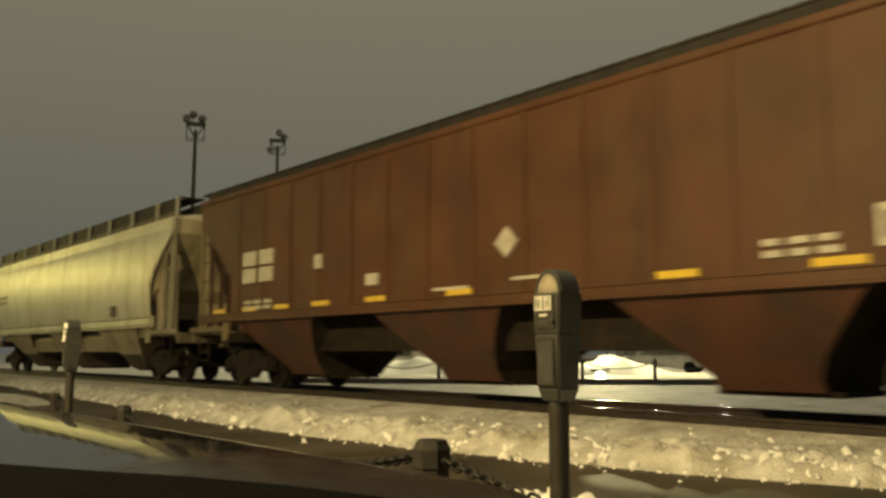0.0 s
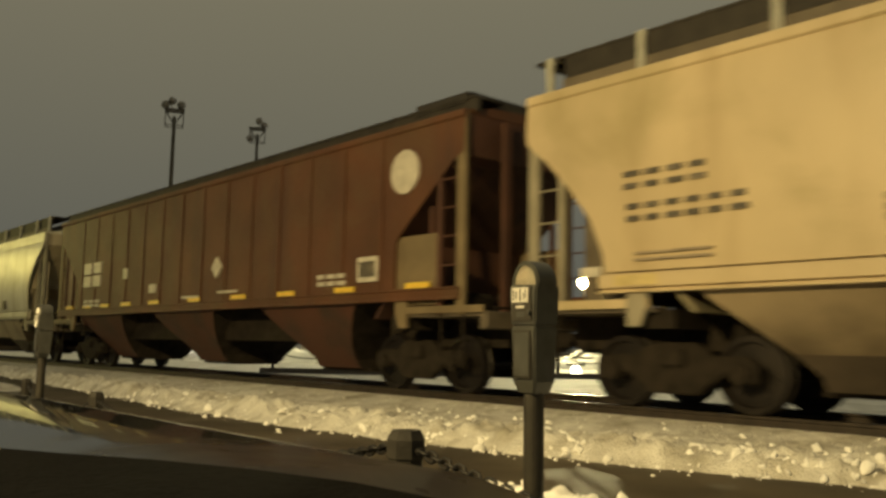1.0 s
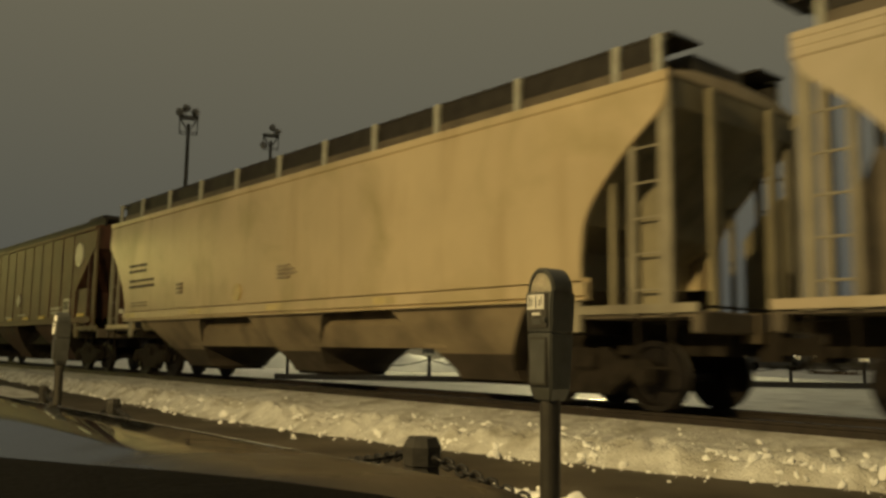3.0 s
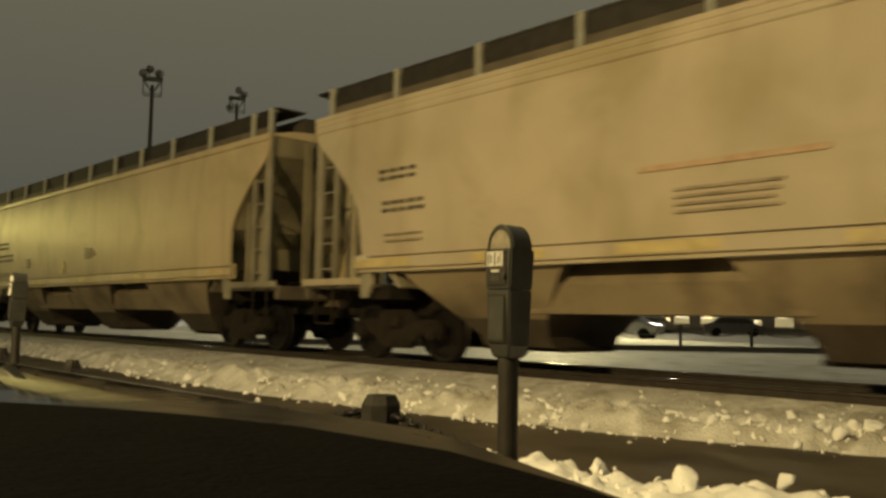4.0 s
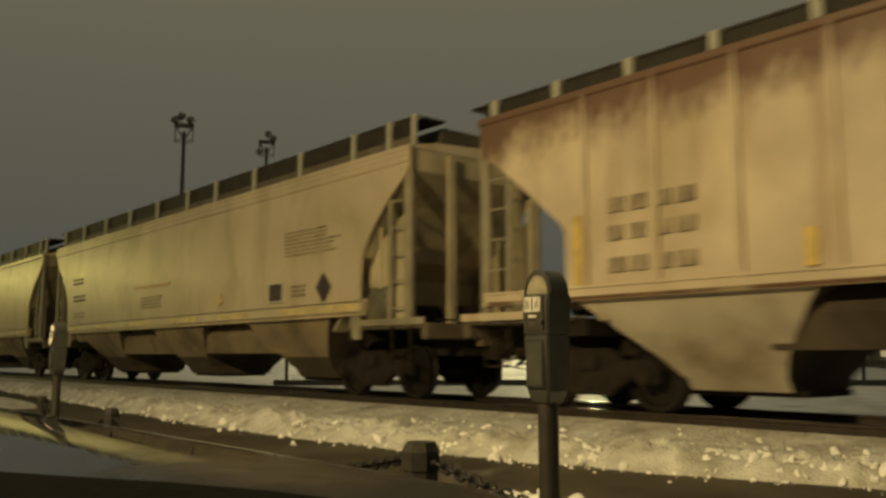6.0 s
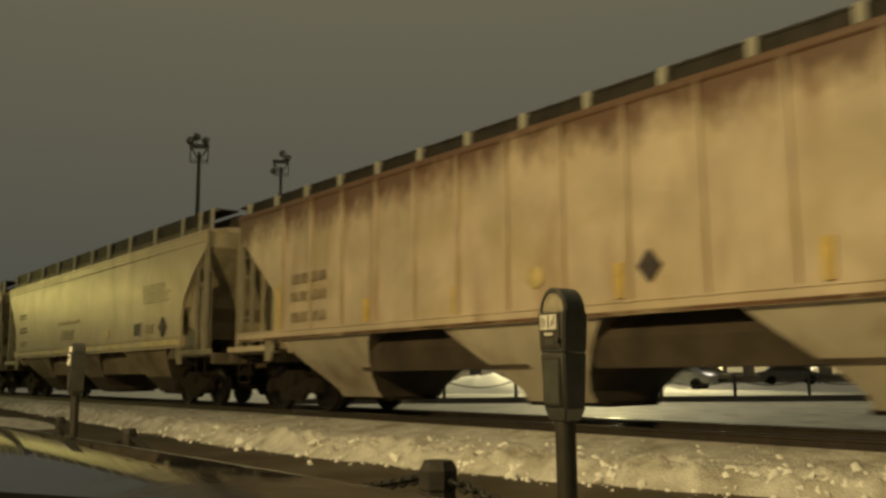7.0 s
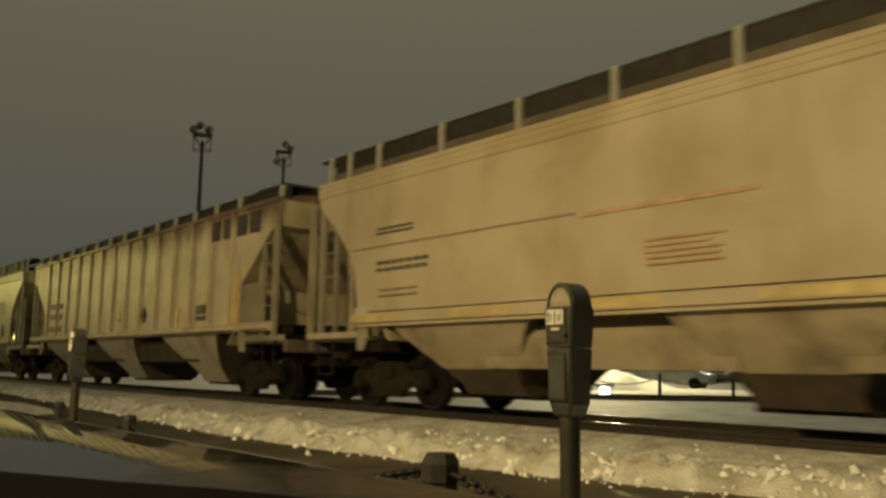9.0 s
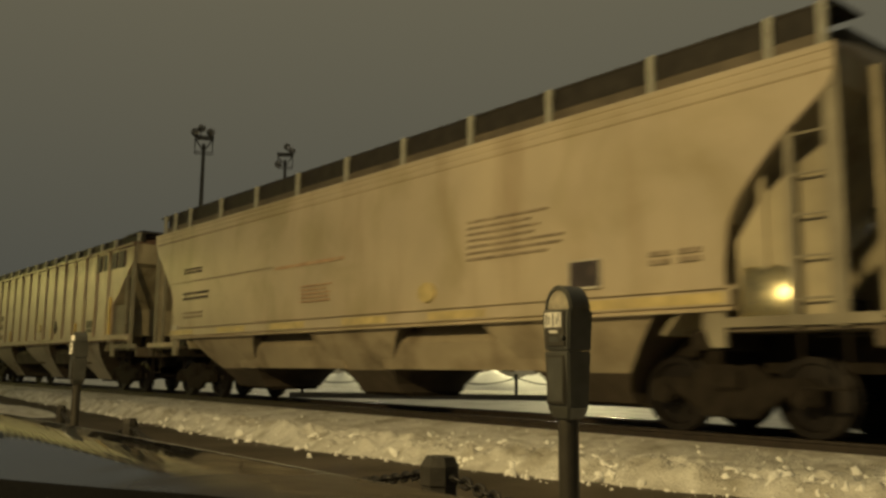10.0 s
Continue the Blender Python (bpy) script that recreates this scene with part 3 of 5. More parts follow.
def truck_meshes():
    w = B()
    for s in (-1, 1):
        lathe_y(w, [(a, s * b) for a, b in ((0.09, 0.66), (0.36, 0.685), (0.40, 0.68), (0.485, 0.685), (0.485, 0.71), (0.458, 0.725), (0.452, 0.815), (0.38, 0.82), (0.36, 0.775), (0.14, 0.79), (0.12, 0.83))])
    rod(w, (0, -1.0, 0), (0, 1.0, 0), 0.08, 12)
    for a in (0.6, 2.7, 4.8):
        for s in (-1, 1):
            bx(w, -0.03, 0.03, -0.01, 0.01, -0.05, 0.05, Matrix.Translation((0.25 * math.cos(a), s * 0.79, 0.25 * math.sin(a))))
    wheelset = data_of("wheelset", w, M["wheel"])
    f = B()
    outer = [(-1.10, 0.36), (-1.12, 0.58), (-0.98, 0.67), (-0.55, 0.66), (-0.32, 0.82), (0.32, 0.82), (0.55, 0.66), (0.98, 0.67), (1.12, 0.58), (1.10, 0.36), (0.78, 0.36), (0.74, 0.48), (0.42, 0.28), (0.36, 0.20), (-0.36, 0.20), (-0.42, 0.28), (-0.74, 0.48), (-0.78, 0.36)]
    prism(f, outer, -0.06, 0.06)
    frame_me = data_of("sideframe", bevel(f, 0.02), M["truck"])
    b = B()
    bx(b, -0.19, 0.19, -1.12, 1.12, 0.52, 0.74)
    bx(b, -0.30, 0.30, -0.30, 0.30, 0.70, 0.82)
    bolster = data_of("truck", bevel(b, 0.03), M["truck"])
    c = B()
    rod(c, (0, -0.09, 0), (0, 0.09, 0), 0.115, 12)
    for k in range(3):
        a = k * math.tau / 3
        rod(c, (0.06 * math.cos(a), -0.11, 0.06 * math.sin(a)), (0.06 * math.cos(a), 0.11, 0.06 * math.sin(a)), 0.02, 6)
    cap = data_of("bearing_cap", c, M["truck"])
    s = B()
    for k in range(9):
        bmesh.ops.create_cone(s, cap_ends=True, segments=10, radius1=0.075, radius2=0.075, depth=0.018, matrix=Matrix.Translation((0, 0, 0.31 + k * 0.026)))
    for k in range(2):
        rod(s, (0, 0, 0.28), (0, 0, 0.54), 0.05, 8)
    spring = data_of("spring", s, M["wheel"])
    return wheelset, frame_me, bolster, cap, spring


TRUCK = None
WHEELS = []


def truck(car, x):
    wheelset, frame_me, bolster, cap, spring = TRUCK
    t = shared("truck", bolster, car, pose(x, 0, 0))
    for s in (-1, 1):
        shared("sideframe", frame_me, t, pose(0, s * 1.0, 0))
        for dx in (-0.2, 0.0, 0.2):
            shared("spring", spring, t, pose(dx, s * 0.985, 0))
    for dx in (-0.89, 0.89):
        ws = shared("wheelset", wheelset, t, pose(dx, 0, 0.457))
        WHEELS.append((ws, dx))
        for s in (-1, 1):
            shared("bearing_cap", cap, t, pose(dx, s * 1.03, 0.457))


def interp(table, z):
    for (z0, a), (z1, b) in zip(table, table[1:]):
        if z0 <= z <= z1:
            return a + (b - a) * (z - z0) / (z1 - z0)
    return table[0][1] if z < table[0][0] else table[-1][1]


OGEE = [(1.5, 2.05), (1.9, 2.05), (2.4, 1.98), (2.65, 1.85), (2.9, 1.65), (3.26, 1.32), (3.55, 0.97), (3.75, 0.76), (4.5, 0.72)]
OGEE_SMALL = [(1.5, 1.75), (1.9, 1.72), (2.33, 1.55), (2.8, 1.2), (3.2, 0.82), (3.42, 0.55), (3.5, 0.47), (4.5, 0.47)]
NOTCH = [(1.5, 2.4), (2.4, 2.38), (3.52, 1.08), (3.6, 0.85), (4.5, 0.8)]

# hopper pockets: span along the sill, span of the outlet
POCKETS = [(2.8, 6.2, 4.0, 5.3), (8.15, 11.2, 8.95, 10.2), (12.9, 16.2, 13.9, 15.2)]
RIB_POCKETS = [(2.4, 5.7, 3.6, 4.9), (7.4, 10.7, 8.55, 9.85), (12.4, 15.75, 13.5, 14.8)]


def side_sheet(side, top, cut_front, cut_rear, bulge, seed, foot=1.5):
    """One wall of the body: curved a little outwards, cut away at both ends."""
    bm = B()
    zs = [foot + (top - foot) * k / 22 for k in range(23)]
    cols = 40
    rows = []
    for z in zs:
        a, b = -HALF + interp(cut_front, z), HALF - interp(cut_rear, z)
        k = (z - 1.5) / (top - 1.5)
        y = 1.545 + bulge * math.sin(math.pi * k) ** 0.8 - 0.10 * bulge / 0.06 * max(0, k - 0.85)
        rows.append([bm.verts.new((a + (b - a) * i / cols, side * (y + 0.006 * noise.noise(Vector((i * 0.45, z * 0.7, seed)))), z)) for i in range(cols + 1)])
    for r, s in zip(rows, rows[1:]):
        for i in range(cols):
            bm.faces.new((r[i], r[i + 1], s[i + 1], s[i]) if side < 0 else (s[i], s[i + 1], r[i + 1], r[i]))
    bm.normal_update()
    bmesh.ops.solidify(bm, geom=bm.faces[:], thickness=0.05)
    return crease(bm, 0.6)


def along(bm, prof, x0, x1):
    """A polygon in y and z, extruded along x."""
    a = [bm.verts.new((x0, y, z)) for y, z in prof]
    b = [bm.verts.new((x1, y, z)) for y, z in prof]
    n = len(prof)
    bm.faces.new(a[::-1])
    bm.faces.new(b)
    for k in range(n):
        bm.faces.new((a[k], a[(k + 1) % n], b[(k + 1) % n], b[k]))


def bars(car, mat, u0, u1, z0, z1, rows, cols=1, y=-1.62, ragged=0.0, name="stencil", fill=0.6):
    """Rows of plain painted bars standing for writing."""
    z0, z1 = z0 - LOWER, z1 - LOWER
    rnd = random.Random(int(u0 * 100 + z0 * 10))
    bm = B()
    h = (z1 - z0) / rows
    for r in range(rows):
        end = u1 - ragged * rnd.random() * (u1 - u0)
        w = (end - u0) / cols
        for c in range(cols):
            a, b = u0 + c * w - HALF, u0 + (c + (rnd.uniform(0.6, 0.76) if cols > 1 else 1)) * w - HALF
            lo, hi = z0 + r * h, z0 + (r + fill) * h
            bx(bm, a, b, y - 0.004, y + 0.05, lo, hi)
    ob = part(name, bm, mat, car)
    if rows * cols > 1:
        ob["kind"] = "stuff"
    return ob


def plate(car, mat, u, z, w, h, y=-1.62, shape="square", name="placard"):
    z -= LOWER
    bm = B()
    if shape == "square":
        bx(bm, u - w / 2 - HALF, u + w / 2 - HALF, y - 0.006, y + 0.05, z - h / 2, z + h / 2)
    else:
        n, turn = (4, 0) if shape == "diamond" else (28, 0)
        pts = [(u - HALF + w / 2 * math.cos(turn + k * math.tau / n), z + h / 2 * math.sin(turn + k * math.tau / n)) for k in range(n)]
        prism(bm, pts, y - 0.006, y + 0.05)
    bmesh.ops.recalc_face_normals(bm, faces=bm.faces)
    return part(name, bm, mat, car)


def hopper(label, paint, lower, top, chord, cuts, bulge, seed, ends, board=0.54, post_w=0.085, post_gap=1.77, ribs=False, belly=0.78, posts=()):
    car = tagged(new("hopper_car"), label, "hopper car", "freight train cars")
    ef, er = cuts[0][-1][1], cuts[1][-1][1]
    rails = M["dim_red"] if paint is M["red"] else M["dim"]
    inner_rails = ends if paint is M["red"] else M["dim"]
    for side in (-1, 1):
        part("side_sheet", side_sheet(side, top, cuts[0], cuts[1], bulge, seed, 1.5 if ribs else 1.665), paint, car, smooth=True)
        # top chord
        bm = B()
        n = 3 if chord > 0.2 else 1
        prof = [(side * 1.53, top - chord - 0.03)]
        for k in range(n):
            z0, z1 = top - chord + k * chord / n, top - chord + (k + 1) * chord / n
            prof += [(side * 1.574, z0 + 0.004), (side * (1.581 + 0.003 * k), z0 + 0.02), (side * (1.581 + 0.003 * k), z1 - 0.02), (side * 1.574, z1 - 0.004)]
        along(bm, prof + [(side * 1.53, top)], -HALF + ef, HALF - er)
        bmesh.ops.recalc_face_normals(bm, faces=bm.faces)
        part("top_chord", bm, paint, car)
        # side sill
        bm = B()
        if ribs:
            sill = [(1.50, 1.42), (1.60, 1.42), (1.60, 1.45), (1.575, 1.46), (1.575, 1.57), (1.60, 1.58), (1.60, 1.61), (1.50, 1.61)]
        else:
            # a broad band between two dark joints, over a thin lip
            sill = [(1.46, 1.405), (1.605, 1.405), (1.605, 1.425), (1.535, 1.432), (1.535, 1.462), (1.59, 1.470), (1.59, 1.638), (1.50, 1.642), (1.50, 1.70), (1.46, 1.70)]
        along(bm, [(side * y, z) for y, z in sill], -HALF + (0.9 if ribs else cuts[0][0][1] - 0.08), HALF - (0.9 if ribs else cuts[1][0][1] - 0.08))
        bmesh.ops.recalc_face_normals(bm, faces=bm.faces)
        part("side_sill", bm, paint, car)
        # roof walk: grating on brackets
        bm = B()
        zt = top + board
        along(bm, [(side * 1.36, zt - 0.035), (side * 1.36, zt), (side * 0.72, zt), (side * 0.72, zt - 0.035)], -HALF + 0.45, HALF - 0.80)
        if board > 0.3:
            along(bm, [(side * 1.35, top + 0.22), (side * 1.35, zt - 0.035), (side * 1.32, zt - 0.035), (side * 1.32, top + 0.22)], -HALF + 0.95, HALF - 0.9)
        if board < 0.3:
            along(bm, [(side * 1.34, top), (side * 1.34, zt - 0.035), (side * 1.28, zt - 0.035), (side * 1.28, top)], -HALF + 0.75, HALF - 0.75)
        for k in range(40):
            x = -HALF + 0.82 + k * (LENGTH - 1.76) / 39
            bx(bm, x - 0.012, x + 0.012, side * 1.04 - 0.33, side * 1.04 + 0.33, zt, zt + 0.012)
        bmesh.ops.recalc_face_normals(bm, faces=bm.faces)
        part("roof_walk", bm, M["grating"], car)
        if board > 0.3:
            bm = B()
            along(bm, [(side * 1.40, top - 0.02), (side * 1.385, top + 0.20), (side * 1.33, top + 0.20), (side * 1.33, top - 0.02)], -HALF + 0.95, HALF - 0.9)
            bmesh.ops.recalc_face_normals(bm, faces=bm.faces)
            part("roof_curb", bm, M["grime"], car, "dusty curb along the roof")
        if post_gap:
            me = None
            u = 1.0
            spots = []
            while u < LENGTH - 1.6:
                spots.append(u)
                u += post_gap
            for u in posts or spots + [LENGTH - 0.92]:
                if me is None:
                    b2 = B()
                    bx(b2, -post_w / 2, post_w / 2, side * 1.41 - 0.03, side * 1.41 + 0.03, top - 0.02, zt - 0.015)
                    bx(b2, -post_w / 2, post_w / 2, side * 1.32 - 0.06, side * 1.32 + 0.06, zt - 0.06, zt - 0.037)
                    me = data_of("roof_walk_bracket", b2, M["bracket"])
                shared("roof_walk_bracket", me, car, pose(u - HALF, 0, 0))
    # roof
    bm = B()
    along(bm, [(-1.55, top - 0.04), (-1.50, top + 0.0), (-1.0, top + 0.10), (0, top + 0.16), (1.0, top + 0.10), (1.50, top + 0.0), (1.55, top - 0.04)], -HALF + ef + 0.02, HALF - er - 0.02)
    part("roof", bm, paint, car)
    bm = B()
    hz = top + max(0.26, board - 0.06)
    along(bm, [(-0.66, top + 0.08), (-0.60, hz), (0.60, hz), (0.66, top + 0.08)], -HALF + 0.95, HALF - 1.0)
    part("hatch", bm, M["hatch"], car, "trough hatch along the roof, dark for shade")
    # hopper pockets and centre sill
    for u0, u1, b0, b1 in (RIB_POCKETS if ribs else POCKETS):
        bm = B()
        lv = [(z, u0 + (b0 - u0) * f, u1 + (b1 - u1) * f, w) for z, f, w in ((1.54, 0.0, 1.53), (1.28, 0.26, 1.44), (0.98, 0.56, 1.25), (0.70, 0.84, 1.03), (0.46, 1.0, 0.82), (0.30, 1.0, 0.70))]
        rings = [[bm.verts.new((x - HALF, y, z)) for x, y in ((a, -w), (b, -w), (b, w), (a, w))] for z, a, b, w in lv]
        for r, s in zip(rings, rings[1:]):
            for k in range(4):
                bm.faces.new((r[k], s[k], s[(k + 1) % 4], r[(k + 1) % 4]))
        bm.faces.new(rings[-1][::-1])
        bm.faces.new(rings[0])
        bmesh.ops.recalc_face_normals(bm, faces=bm.faces)
        # slope faces carry shade as colour; on smooth cars the low ring too
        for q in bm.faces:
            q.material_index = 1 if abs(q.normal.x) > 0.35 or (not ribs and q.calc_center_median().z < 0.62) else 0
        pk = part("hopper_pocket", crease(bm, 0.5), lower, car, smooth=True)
        pk.data.materials.append(M["truck"] if paint is M["red"] else M["slope_shade"])
        bm = B()
        bx(bm, b0 - HALF - 0.1, b1 - HALF + 0.1, -0.56, 0.56, 0.24, 0.31)
        for s in (-1, 1):
            rod(bm, (b0 - HALF + 0.3, s * 0.60, 0.36), (b1 - HALF - 0.3, s * 0.60, 0.36), 0.03, 8)
            bx(bm, (b0 + b1) / 2 - HALF - 0.16, (b0 + b1) / 2 - HALF + 0.16, s * 0.74 - 0.06, s * 0.74 + 0.06, 0.52, 0.66)
        part("outlet_gate", bm, M["truck"], pk, "dark outlet gate")
    bm = B()
    bx(bm, -HALF + 0.35, HALF - 0.35, -0.33, 0.33, 0.88, 1.25)
    # boxes fill the gaps between pockets, on ribbed cars coloured dark for shade
    for a, b in ((4.9, 9.0), (10.2, 14.0)):
        if paint is M["red"]:
            bx(bm, a - HALF, b - HALF, -0.98, 0.98, belly, 1.50)
        else:
            along(bm, [(-1.08, 1.50), (-1.27, 1.16), (-1.12, belly), (1.12, belly), (1.27, 1.16), (1.08, 1.50)], a - HALF, b - HALF)
    part("centre_sill", bm, M["truck"] if paint is M["red"] else M["slope_shade"] if ribs else lower, car, "centre sill with belly boxes between the pockets")
    # ends
    for e in (-1, 1):
        def X(o):
            return e * (HALF - o)
        cut = cuts[0] if e < 0 else cuts[1]
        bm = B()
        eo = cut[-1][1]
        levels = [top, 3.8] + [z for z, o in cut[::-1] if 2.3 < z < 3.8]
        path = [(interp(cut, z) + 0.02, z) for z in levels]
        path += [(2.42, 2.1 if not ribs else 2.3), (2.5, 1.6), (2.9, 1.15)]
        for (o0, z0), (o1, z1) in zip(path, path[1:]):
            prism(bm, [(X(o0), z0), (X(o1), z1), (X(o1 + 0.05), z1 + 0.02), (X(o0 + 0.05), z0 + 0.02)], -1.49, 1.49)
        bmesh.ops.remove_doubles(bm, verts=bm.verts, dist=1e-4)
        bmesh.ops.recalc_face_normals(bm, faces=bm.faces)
        part("end_slope_sheet", bm, ends, car, "end slope sheet toned for shade")
        bm = B()
        bx(bm, min(X(0.42), X(2.4)), max(X(0.42), X(2.4)), -1.49, 1.49, 1.17, 1.22)
        part("end_platform", bm, M["grime"], car)
        bm = B()
        bx(bm, min(X(0.38), X(0.52)), max(X(0.38), X(0.52)), -1.50, 1.50, 0.98, 1.24)
        part("end_sill", bevel(bm, 0.02, 1), M["grime"], car)
        for s in (-1, 1):
            bm = B()
            along(bm, [(s * 1.50, 1.22), (s * 1.55, 1.22), (s * 1.55, 1.33), (s * 1.52, 1.33), (s * 1.52, 1.25), (s * 1.50, 1.25)], min(X(0.4), X(2.35)), max(X(0.4), X(2.35)))
            bmesh.ops.recalc_face_normals(bm, faces=bm.faces)
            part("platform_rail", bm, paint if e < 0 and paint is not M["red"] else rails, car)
        # shear plates beneath the slope sheet; front ones darker for the opening's shade
        for s in ((-1, 1) if not ribs else ()):
            bm = B()
            if e < 0:
                prism(bm, [(X(1.12), 1.22), (X(1.85), 1.22), (X(1.9), 1.9), (X(1.72), 2.62), (X(1.38), 2.90), (X(1.12), 2.35)], s * 1.12 - 0.025, s * 1.12 + 0.025)
            else:
                web = [(0.84, 1.22), (2.0, 1.22), (2.0, 2.2), (1.72, 2.62), (1.30, 2.95), (0.84, 3.2)] if ends is M["dusty"] else [(0.84, 1.22), (1.45, 1.22), (1.45, 2.38), (1.30, 2.58), (0.84, 2.98)]
                prism(bm, [(X(o), z) for o, z in web], s * 1.36 - 0.02, s * 1.36 + 0.02)
            bmesh.ops.recalc_face_normals(bm, faces=bm.faces)
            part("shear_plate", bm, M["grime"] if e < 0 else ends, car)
        for s in (-1, 1):
            # corner ladder: the inner stile stops under the slope sheet
            bm = B()
            o2 = eo + 0.52
            zc = next(z for z in [4.2 - 0.02 * k for k in range(150)] if interp(cut, z) >= o2)
            bx(bm, min(X(eo + 0.01), X(eo + 0.18)), max(X(eo + 0.01), X(eo + 0.18)), s * 1.50 - 0.03, s * 1.50 + 0.03, 1.2, top - 0.02)
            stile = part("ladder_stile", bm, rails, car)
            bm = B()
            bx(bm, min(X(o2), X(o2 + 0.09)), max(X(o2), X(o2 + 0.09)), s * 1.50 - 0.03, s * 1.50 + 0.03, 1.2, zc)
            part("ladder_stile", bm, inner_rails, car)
            bm = B()
            rod(bm, (X(eo + 0.1), s * 1.51, 0), (X(o2 + 0.05), s * 1.51, 0), 0.015, 6)
            rung = data_of("rung", bm, inner_rails)
            k = 0
            while 1.5 + k * 0.44 < zc:
                shared("rung", rung, stile, pose(0, 0, 1.5 + k * 0.44))
                k += 1
            bm = B()
            for o in (eo + 0.05, o2):
                rod(bm, (X(o), s * 1.50, 0.56), (X(o), s * 1.50, 1.2), 0.018, 6)
            rod(bm, (X(eo + 0.05), s * 1.50, 0.57), (X(o2), s * 1.50, 0.57), 0.018, 6)
            part("sill_step", bm, M["truck"], car)
            # post on the end face, and the bracket under the end of the sill
            bm = B()
            bx(bm, min(X(eo - 0.09), X(eo - 0.01)), max(X(eo - 0.09), X(eo - 0.01)), s * 0.72 - 0.07, s * 0.72 + 0.07, 1.2, top - 0.1)
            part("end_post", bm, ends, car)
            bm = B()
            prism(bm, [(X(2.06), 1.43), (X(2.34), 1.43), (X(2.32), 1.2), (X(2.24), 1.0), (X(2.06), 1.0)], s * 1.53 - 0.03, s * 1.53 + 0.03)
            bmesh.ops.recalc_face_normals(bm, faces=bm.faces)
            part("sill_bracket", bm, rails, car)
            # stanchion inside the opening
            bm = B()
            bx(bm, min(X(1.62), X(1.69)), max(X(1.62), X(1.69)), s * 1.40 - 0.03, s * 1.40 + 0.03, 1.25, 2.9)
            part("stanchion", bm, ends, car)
            if ribs and e > 0:
                bm = B()
                bx(bm, min(X(1.35), X(2.42)), max(X(1.35), X(2.42)), s * 1.46 - 0.02, s * 1.46 + 0.02, 1.36, 2.46)
                part("end_panel", bm, rails, car)
        bm = B()
        rod(bm, (X(1.9), -0.75, 1.45), (X(1.9), 0.05, 1.45), 0.17, 14)
        bx(bm, min(X(1.5), X(1.9)), max(X(1.5), X(1.9)), 0.3, 0.7, 1.22, 1.62)
        rod(bm, (X(0.6), 1.0, 1.22), (X(0.6), 1.0, 1.85), 0.02, 6)
        rod(bm, (X(0.5), -1.2, 1.30), (X(0.5), 1.2, 1.30), 0.02, 6)
        rod(bm, (X(1.2), -1.25, 1.12), (X(0.45), -1.25, 1.12), 0.025, 6)
        part("brake_gear", bm, M["truck"], car, "dark brake cylinder and valve")
        bm = B()
        bx(bm, min(X(-0.28), X(0.3)), max(X(-0.28), X(0.3)), -0.11, 0.11, 0.74, 0.95)
        prism(bm, [(X(-0.22), 0.66), (X(-0.52), 0.66), (X(-0.52), 1.02), (X(-0.22), 1.02)], -0.16 * e, 0.14 * e)
        rod(bm, (X(0.1), 0.45, 0.85), (X(-0.3), 0.35, 0.55), 0.03, 6)
        bmesh.ops.recalc_face_normals(bm, faces=bm.faces)
        part("coupler", bm, M["truck"], car, "dark iron coupler and hose")
        bm = B()
        if e < 0:
            bx(bm, min(X(0.6), X(0.75)), max(X(0.6), X(0.75)), -1.30, 1.30, top + board - 0.10, top + board - 0.06)
            part("end_walk", bm, M["grating"], car)
        bm = B()
        bx(bm, min(X(0.55), X(3.6)), max(X(0.55), X(3.6)), -0.60, 0.60, 0.72, 1.16)
        bx(bm, min(X(2.1), X(2.6)), max(X(2.1), X(2.6)), -1.4, 1.4, 0.98, 1.2)
        part("body_bolster", bm, M["truck"], car, "dark underframe over the truck")
        truck(car, X(2.35))
    if ribs:
        proud = 0.006 if paint is M["red"] else 0.04
        bm = B()
        along(bm, [(-1.36, top + 0.17), (-1.30, top + 0.36), (1.30, top + 0.36), (1.36, top + 0.17)], HALF - 2.2, HALF - 1.0)
        part("roof_end_platform", bm, M["grating"], car)
        bm = B()
        bx(bm, -0.035, 0.035, -1.56 - proud, -1.55, 1.57, top - 0.06)
        me = data_of("rib", bm, paint)
        bm = B()
        bx(bm, -0.035, 0.035, 1.55, 1.56 + proud, 1.57, top - 0.06)
        me2 = data_of("rib", bm, paint)
        for k in range(14):
            x = -HALF + 2.75 + k * (LENGTH - 5.5) / 13
            shared("rib", me, car, pose(x, 0, 0))
            shared("rib", me2, car, pose(x, 0, 0))
    return car


def lengthen(car):
    """Draws the body out to its full length; the trucks keep their shape."""
    done = set()
    for ob in car.children_recursive:
        if ob.parent is not car and ob.parent.name.startswith("truck"):
            continue
        m = ob.matrix_basis.copy()
        m.translation.x *= GROWTH
        ob.matrix_basis = m
        if not ob.name.startswith("truck") and ob.data.name not in done:
            done.add(ob.data.name)
            ob.data.transform(Matrix.Diagonal((GROWTH, 1, 1, 1)))


def reflectors(car, us, w, mat, z=1.555, y=-1.592, h=0.08):
    for u in us:
        bm = B()
        bx(bm, u - w / 2 - HALF, u + w / 2 - HALF, y - 0.006, y + 0.03, z - h / 2, z + h / 2)
        part("reflector", bm, mat, car, "yellow reflective strip" if mat is M["yellow"] else "")


